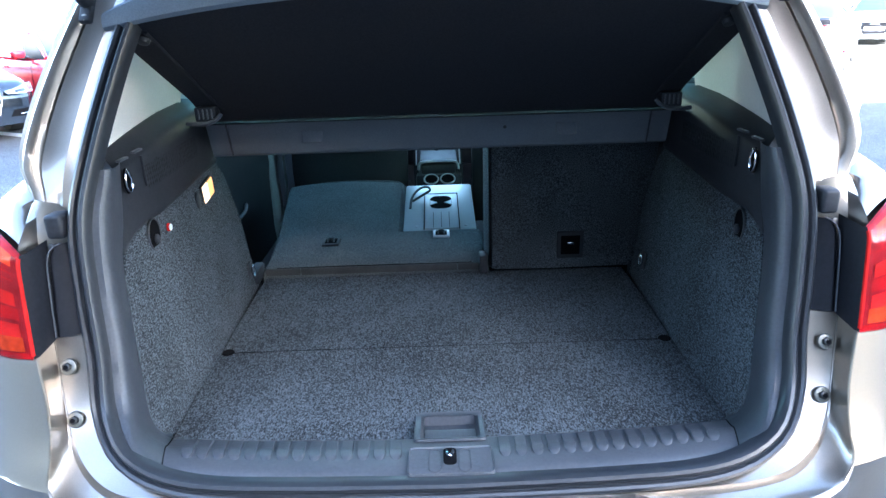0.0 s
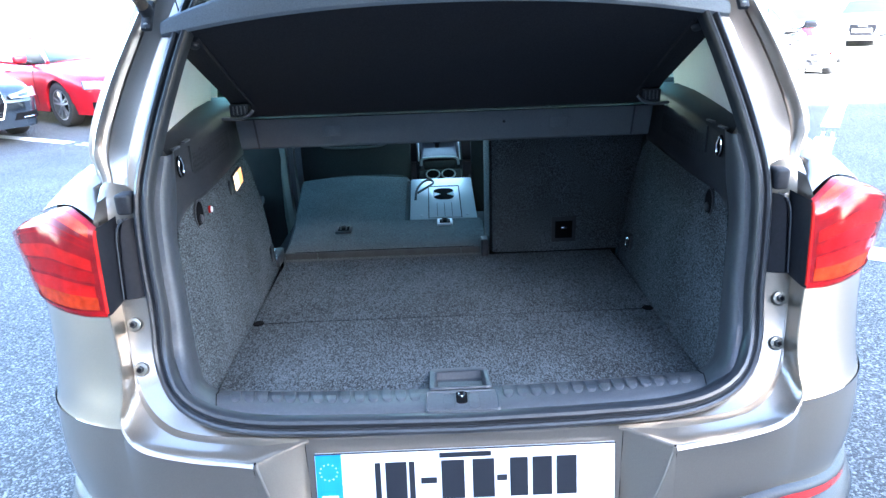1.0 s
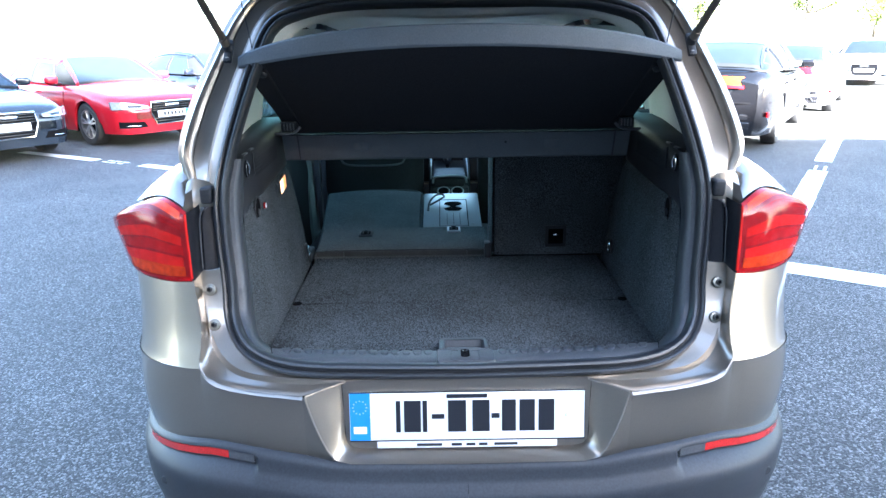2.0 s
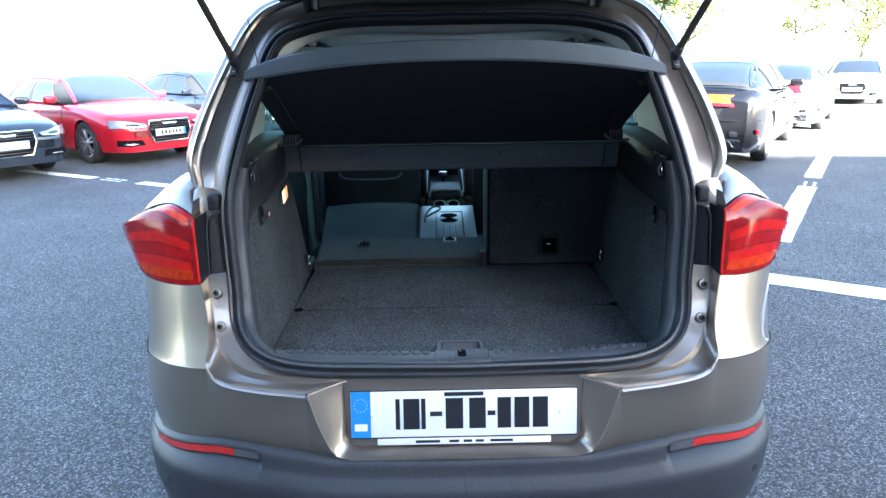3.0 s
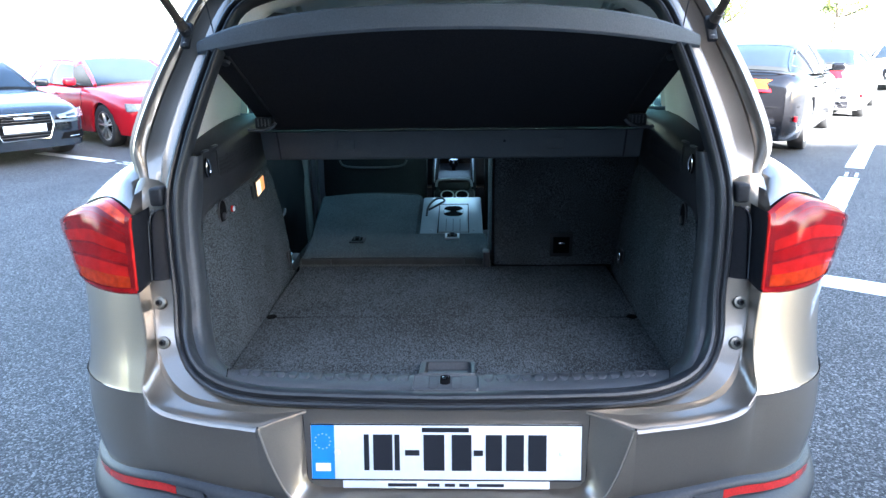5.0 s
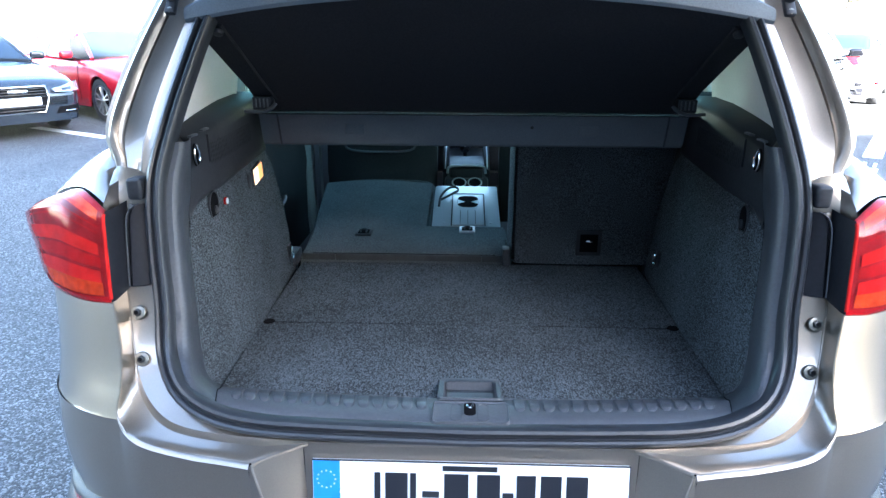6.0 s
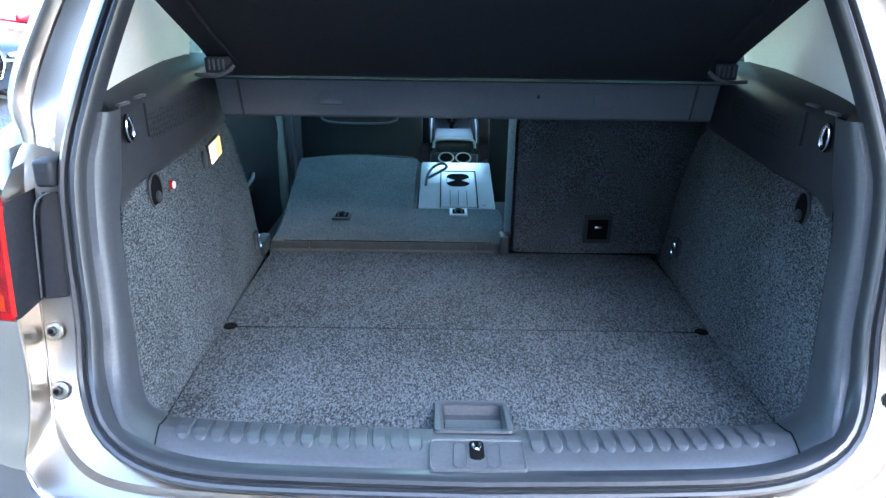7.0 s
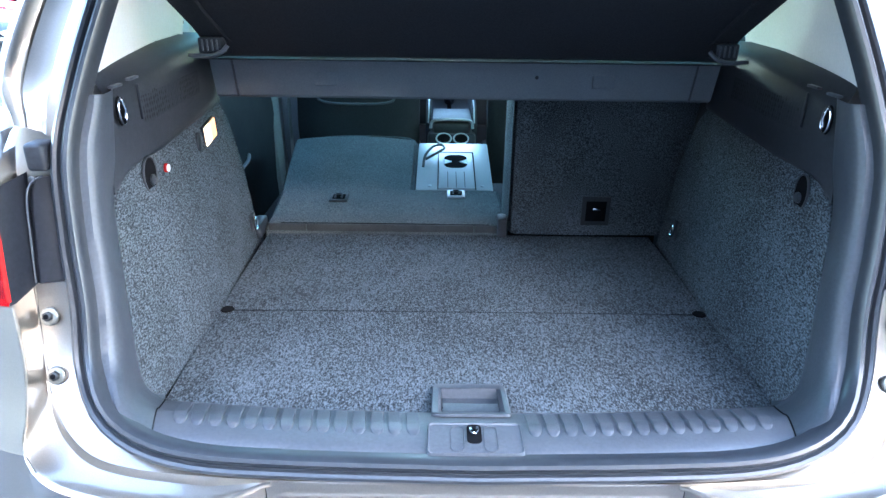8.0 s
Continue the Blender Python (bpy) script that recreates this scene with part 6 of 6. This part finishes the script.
        part("rear_pillar", thick(grid([[sd(y, k, 0.009) for k in (0, 1, 2, 3, 4, 5, 6)] for y in zmix(-2.72, -3.30, 10)]), 0.008), paint, car)
        part("roof_edge", tube([sd(y, 5, 0.006) for y in zmix(-1.10, -2.75, 18)], 0.020, 8), paint, car)
        mir = part("door_mirror", put(box(-0.10, 0.10, -0.05, 0.05, -0.06, 0.06, 0.035, seg=3), pose(0.97 * s, -0.78, 0.985, 0, 0, 12 * s)), paint, car)
        part("mirror_foot", tube([(0.82 * s, -0.76, 0.93), (0.90 * s, -0.77, 0.955)], 0.022, 8), BLACKGLOSS, mir)
        for y in (-1.50, -2.52):
            part("door_handle", put(box(-0.012, 0.014, -0.10, 0.10, -0.015, 0.015, 0.008), pose(0.906 * s, y, 0.79)), paint, car)
        for y in (-0.62, -1.76, -2.62):
            part("door_gap", tube([(0.908 * s, y, 0.30), (0.916 * s, y, 0.55), (0.900 * s, y, 0.78), (0.872 * s, y, 0.90)], 0.003, 5), DARK, car)
        part("sill_strip", box(0.82 * s - 0.05, 0.82 * s + 0.05, -2.38, -0.44, 0.19, 0.25, 0.015), BLACKGLOSS, car)
        # head lamps
        rows_ = []
        for z, f in ((0.575, 0.0), (0.59, 0.2), (0.625, 0.6), (0.655, 1.0)):
            rows_.append([Vector((s * (0.42 + 0.43 * u), 1.004 - 0.285 * u ** 2.0 - 0.07 * (z - 0.585) / 0.1 * (1 - 0.4 * u), 0.60 + (z - 0.600) * (0.35 + 0.65 * min(1, u * 1.6)) + 0.035 * u * f)) for u in zmix(0, 1, 9)])
        hl = part("headlamp", thick(grid(rows_), Vector((0, -0.04, 0))), HEADLAMP, car, "clear headlamp")
        part("lamp_brow", tube(spl([r for r in rows_[0]], 9), 0.006, 6), CHROME, hl)
        part("lamp_eye", thick(grid([[p + Vector((0, 0.004, 0)) for p in r[2:6]] for r in rows_[1:3]]), 0.006), BLACKGLOSS, hl, "dark projector eye")
        nose = lambda x: float(np.interp(x / 0.985, wid[:6], wid_y[:6]))
        fg = part("fog_grille", thick(grid([[Vector((x * s, nose(x) + 0.006, 0.295 + (0.085 + 0.03 * (x - 0.44)) * f)) for x in zmix(0.43 + 0.05 * f, 0.80, 12)] for f in (0, 0.33, 0.66, 1)]), 0.01), DARK, car, "black lower air slot")
        part("fog_strip", tube([(x * s, nose(x) + 0.010, 0.325) for x in zmix(0.55, 0.74, 10)], 0.0035, 6), CHROME, fg)
        # tail lamps: the amber choice paints sunlight glowing in the lens
        rows_ = []
        for z in (0.775, 0.81, 0.865, 0.905):
            rows_.append([Vector((s * (0.20 + 0.63 * u), -3.878 + 0.34 * u ** 2.6 + 0.03 * (z - 0.775) / 0.15, z - 0.02 * u * (0.905 - z) / 0.13 + 0.02 * (1 - u))) for u in zmix(0, 1, 9)])
        part("tail_lamp", thick(grid(rows_), 0.03), AMBER if sunlit_tail else REDLENS, car, "tail lamp")
        if sunlit_tail:
            part("lower_tail_band", thick(grid([[p + Vector((0, -0.012, -0.0)) for p in rows_[k][:8]] for k in (0, 1)]), 0.02), REDLENS, car)
    # nose
    GR = [(-0.29, 0.33), (-0.36, 0.50), (-0.34, 0.66), (0.34, 0.66), (0.36, 0.50), (0.29, 0.33)]
    gr = part("grille", poly([(x, 0.925 - 0.06 * (z - 0.33), z) for x, z in GR], 0.03, (0, 1, 0)), DARK, car, "black slatted grille in a chrome frame")
    part("grille_frame", tube([(x, 0.955 - 0.06 * (z - 0.33), z) for x, z in GR], 0.010, 8, True), CHROME, gr)
    for z in (0.37, 0.41, 0.53, 0.565, 0.60, 0.635):
        part("grille_slat", box(-0.33, 0.33, 0.945, 0.958, z - 0.005, z + 0.005, 0.002), BLACKGLOSS, gr)
    part("nose_badge", box(-0.115, 0.115, 0.948, 0.962, 0.585, 0.622, 0.006), CHROME, gr, "plain bright badge")
    fp = part("front_plate", box(-0.26, 0.26, 0.955, 0.968, 0.425, 0.525, 0.003), PLATE, car, "white plate without readable characters")
    if plate_mat:
        part("blue_band", box(-0.258, -0.215, 0.962, 0.9695, 0.427, 0.523), PLATEBLUE, fp)
        for k in range(6):
            part("character_bar", box(-0.18 + 0.062 * k, -0.14 + 0.062 * k, 0.962, 0.9695, 0.447, 0.505), INK, fp)
    part("lower_lip", box(-0.55, 0.55, 0.74, 0.875, 0.19, 0.235, 0.02), BLACKGLOSS, car)
    # tail
    rp = part("rear_plate", box(-0.26, 0.26, -3.842, -3.832, 0.70, 0.80, 0.003), PLATE, car)
    for k in range(6):
        part("character_bar", box(-0.18 + 0.062 * k, -0.14 + 0.062 * k, -3.8435, -3.836, 0.722, 0.78), INK, rp)
    part("plate_recess", poly([(-0.36, -3.826, 0.66), (0.36, -3.826, 0.66), (0.42, -3.822, 0.80), (0.34, -3.818, 0.85), (-0.34, -3.818, 0.85), (-0.42, -3.822, 0.80)], 0.006, (0, -1, 0)), BLACKGLOSS, car)
    part("lid_lip", tube(spl([(-0.76, -3.62, 0.965), (-0.5, -3.74, 0.998), (0, -3.77, 1.008), (0.5, -3.74, 0.998), (0.76, -3.62, 0.965)], 18), 0.014, 8), paint, car)
    part("bumper_line", tube(spl([(-0.86, -3.60, 0.60), (-0.70, -3.80, 0.60), (0, -3.84, 0.60), (0.70, -3.80, 0.60), (0.86, -3.60, 0.60)], 18), 0.008, 6), DARK, car)
    for s in (-1, 1):
        part("rear_reflector", put(box(-0.012, 0.012, -0.05, 0.05, -0.03, 0.03, 0.004), pose(0.835 * s, -3.70, 0.46, 0, 0, 28 * s)), REDLENS, car)
        part("bumper_vent", put(box(-0.11, 0.11, -0.012, 0.012, -0.035, 0.035, 0.01), pose(0.62 * s, -3.808, 0.43, 0, 0, 8 * s)), BLACKGLOSS, car)
    part("rear_valance", put(box(-0.66, 0.66, -0.03, 0.03, -0.075, 0.075, 0.02), pose(0, -3.80, 0.295)), BLACKGLOSS, car)
    part("valance_trim", tube([(-0.58, -3.842, 0.27), (-0.52, -3.845, 0.345), (0.52, -3.845, 0.345), (0.58, -3.842, 0.27)], 0.007, 6), CHROME, car)
    for s in (-1, 1):
        part("exhaust", put(cyl(0.04, 0.10, 18, 0.04, 0.005), pose(0.45 * s, -3.80, 0.25, 90)), CHROME, car)
    return car


def car_paint(name, c, metal=0.3):
    return mat(name, c, 0.16, metal, 0.5, (500, 0.06, 2))


def head_deg(hx, hy):
    return math.degrees(math.atan2(-hx, hy))


LEFT = head_deg(0.81, -0.59)
RIGHT = head_deg(0.56, 0.83)
c1 = saloon("saloon_car", "bright red saloon parked nose outwards", car_paint("red_paint", (0.42, 0.010, 0.020), 0.1), plate_mat=True)
c1.matrix_world = pose(-5.06, 9.72, 0, 0, 0, LEFT)
c2 = saloon("saloon_car", "dark blue-grey saloon parked beside the red one", car_paint("slate_paint", (0.022, 0.03, 0.042)))
c2.matrix_world = pose(-6.51, 7.92, 0, 0, 0, LEFT)
c3 = saloon("saloon_car", "dark navy saloon parked beyond the red one", car_paint("navy_paint", (0.006, 0.008, 0.014), 0.0))
c3.matrix_world = pose(-3.92, 12.57, 0, 0, 0, LEFT)
c4 = saloon("saloon_car", "glossy black saloon parked nose inwards", car_paint("black_paint", (0.004, 0.004, 0.005), 0.0), sunlit_tail=True)
c4.matrix_world = pose(5.66, 10.95, 0, 0, 0, RIGHT) @ Matrix.Diagonal((1, 1, 1.07, 1))
c5 = saloon("saloon_car", "silver saloon parked beyond the black one", car_paint("silver_paint", (0.55, 0.56, 0.58), 0.6))
c5.matrix_world = pose(8.9, 15.1, 0, 0, 0, RIGHT)
c6 = saloon("saloon_car", "white car parked far across the lane", car_paint("white_paint", (0.72, 0.72, 0.72), 0.0))
c6.matrix_world = pose(13.5, 20.0, 0, 0, 0, RIGHT + 180)

# ---------------------------------------------------------------- markings
bay_line((-6.30, 8.385), (-4.76, 7.54), 0.17)
bay_line((-3.95, 7.10), (-3.1, 6.64), 0.17)
bay_line((2.05, 2.92), (4.4, 1.50), 0.25)
bay_line((2.75, 3.75), (4.28, 6.05), 0.20)
bay_line((4.66, 6.62), (8.6, 12.5), 0.20)
bay_line((6.1, 8.55), (9.6, 7.9), 0.15)


def lettering(p, ang, n, size):
    """Unreadable painted ground letters, as plain bars."""
    mk = thing("painted_ground_text", "worn white painted ground lettering beside a bay line", "road marking", "", "structure")
    for k in range(n):
        for dz in (-1, 1):
            g = box(-size * 0.36, size * 0.36, dz * size * 0.3 - size * 0.1, dz * size * 0.3 + size * 0.1, 0.0035, 0.005)
            part("text_bar", put(g, pose(*p, 0, 0, 0, ang) @ pose(k * size * 0.95, 0, 0)), LINE, mk)


lettering((4.36, 6.15), 57, 2, 0.16)
lettering((-4.55, 7.43), -29, 3, 0.16)

# ---------------------------------------------------------------- unseen walls behind the camera, added to cast shade over the near bays
WALLMAT = mat("shade_wall_grey", (0.12, 0.12, 0.12), 0.6, 0.0, grain=(8, 0.08, 0.7))
# two heights step the shadow's edge; no such wall is in view
b_wall = part("shade_wall_south", box(17.6, 40, -18.0, -16.0, 0, 24.6 / math.cos(SUN_TRAVEL) * math.tan(SUN_EL)), WALLMAT)
box_b = part("shade_wall_south", box(-30, 17.6, -18.0, -16.0, 0, 28.0 / math.cos(SUN_TRAVEL) * math.tan(SUN_EL)), WALLMAT)
tagged(box_b, "unseen wall added to shade the near bays", "wall", kind="structure")
tagged(b_wall, "unseen wall added to shade the near bays", "wall", kind="structure")

# unseen block added to cut sky light on the boot's right side
wing = part("shade_wall_west", box(-15, -7.0, -16.0, -3.0, 0, 9.0), WALLMAT)
tagged(wing, "unseen block added to cut sky light from the left", "wall", kind="structure")

# ---------------------------------------------------------------- trees far across the lane
LEAF = mat("leaves", (0.10, 0.13, 0.025), 0.6, grain=(3, 0.35, 0.6))
BARK = mat("bark", (0.10, 0.08, 0.06), 0.9, grain=(14, 0.3, 2), bump=(20, 0.01))


def tree(x, y, h, seed):
    rng = random.Random(seed)
    t = thing("tree", "sunlit yellow-green broadleaf tree", "tree", "trees across the lane")
    t.matrix_world = pose(x, y, 0)
    bm = tube(spl([(0, 0, 0), (0.1, 0.05, h * 0.3), (-0.1, 0.1, h * 0.6), (0, 0, h * 0.85)], 10), [0.11 - 0.009 * k for k in range(10)], 8)
    tips = []
    for k in range(11):
        a, z = rng.uniform(0, 6.28), h * rng.uniform(0.25, 0.7)
        L = h * rng.uniform(0.2, 0.36)
        e = Vector((math.cos(a) * L, math.sin(a) * L, z + L * 0.6))
        tube([(0, 0, z), (e.x * 0.5, e.y * 0.5, z + L * 0.2), e], [0.07, 0.05, 0.02], 6, bm=bm)
        tips += [e, Vector((e.x * 0.5, e.y * 0.5, z + L * 0.25))]
    tips += [Vector((0, 0, h * 0.85)), Vector((0.4, 0, h * 0.95))]
    part("trunk", bm, BARK, t)
    vs, fs = [], []
    for tip in tips:
        for c in range(4):
            o = tip + Vector([rng.gauss(0, h * 0.06) for _ in range(3)])
            for k in range(90):
                p = o + Vector([rng.gauss(0, h * 0.028) for _ in range(3)])
                u = Vector([rng.uniform(-1, 1) for _ in range(3)]).normalized()
                v = u.orthogonal().normalized()
                s = rng.uniform(0.07, 0.14)
                i = len(vs)
                vs += [p - u * s, p + v * s * 0.5, p + u * s, p - v * s * 0.5]
                fs.append((i, i + 1, i + 2, i + 3))
    me = bpy.data.meshes.new("crown")
    me.from_pydata([tuple(v) for v in vs], [], fs)
    me.materials.append(LEAF)
    cr = new("crown", me)
    cr.parent = t


for k, (x, y, h) in enumerate(((15.5, 40, 8.6), (21, 38, 9.6), (27, 41, 9.0), (32, 36, 8.2), (38, 38, 9.4), (10, 46, 9.0))):
    tree(x, y, h, 11 + k)
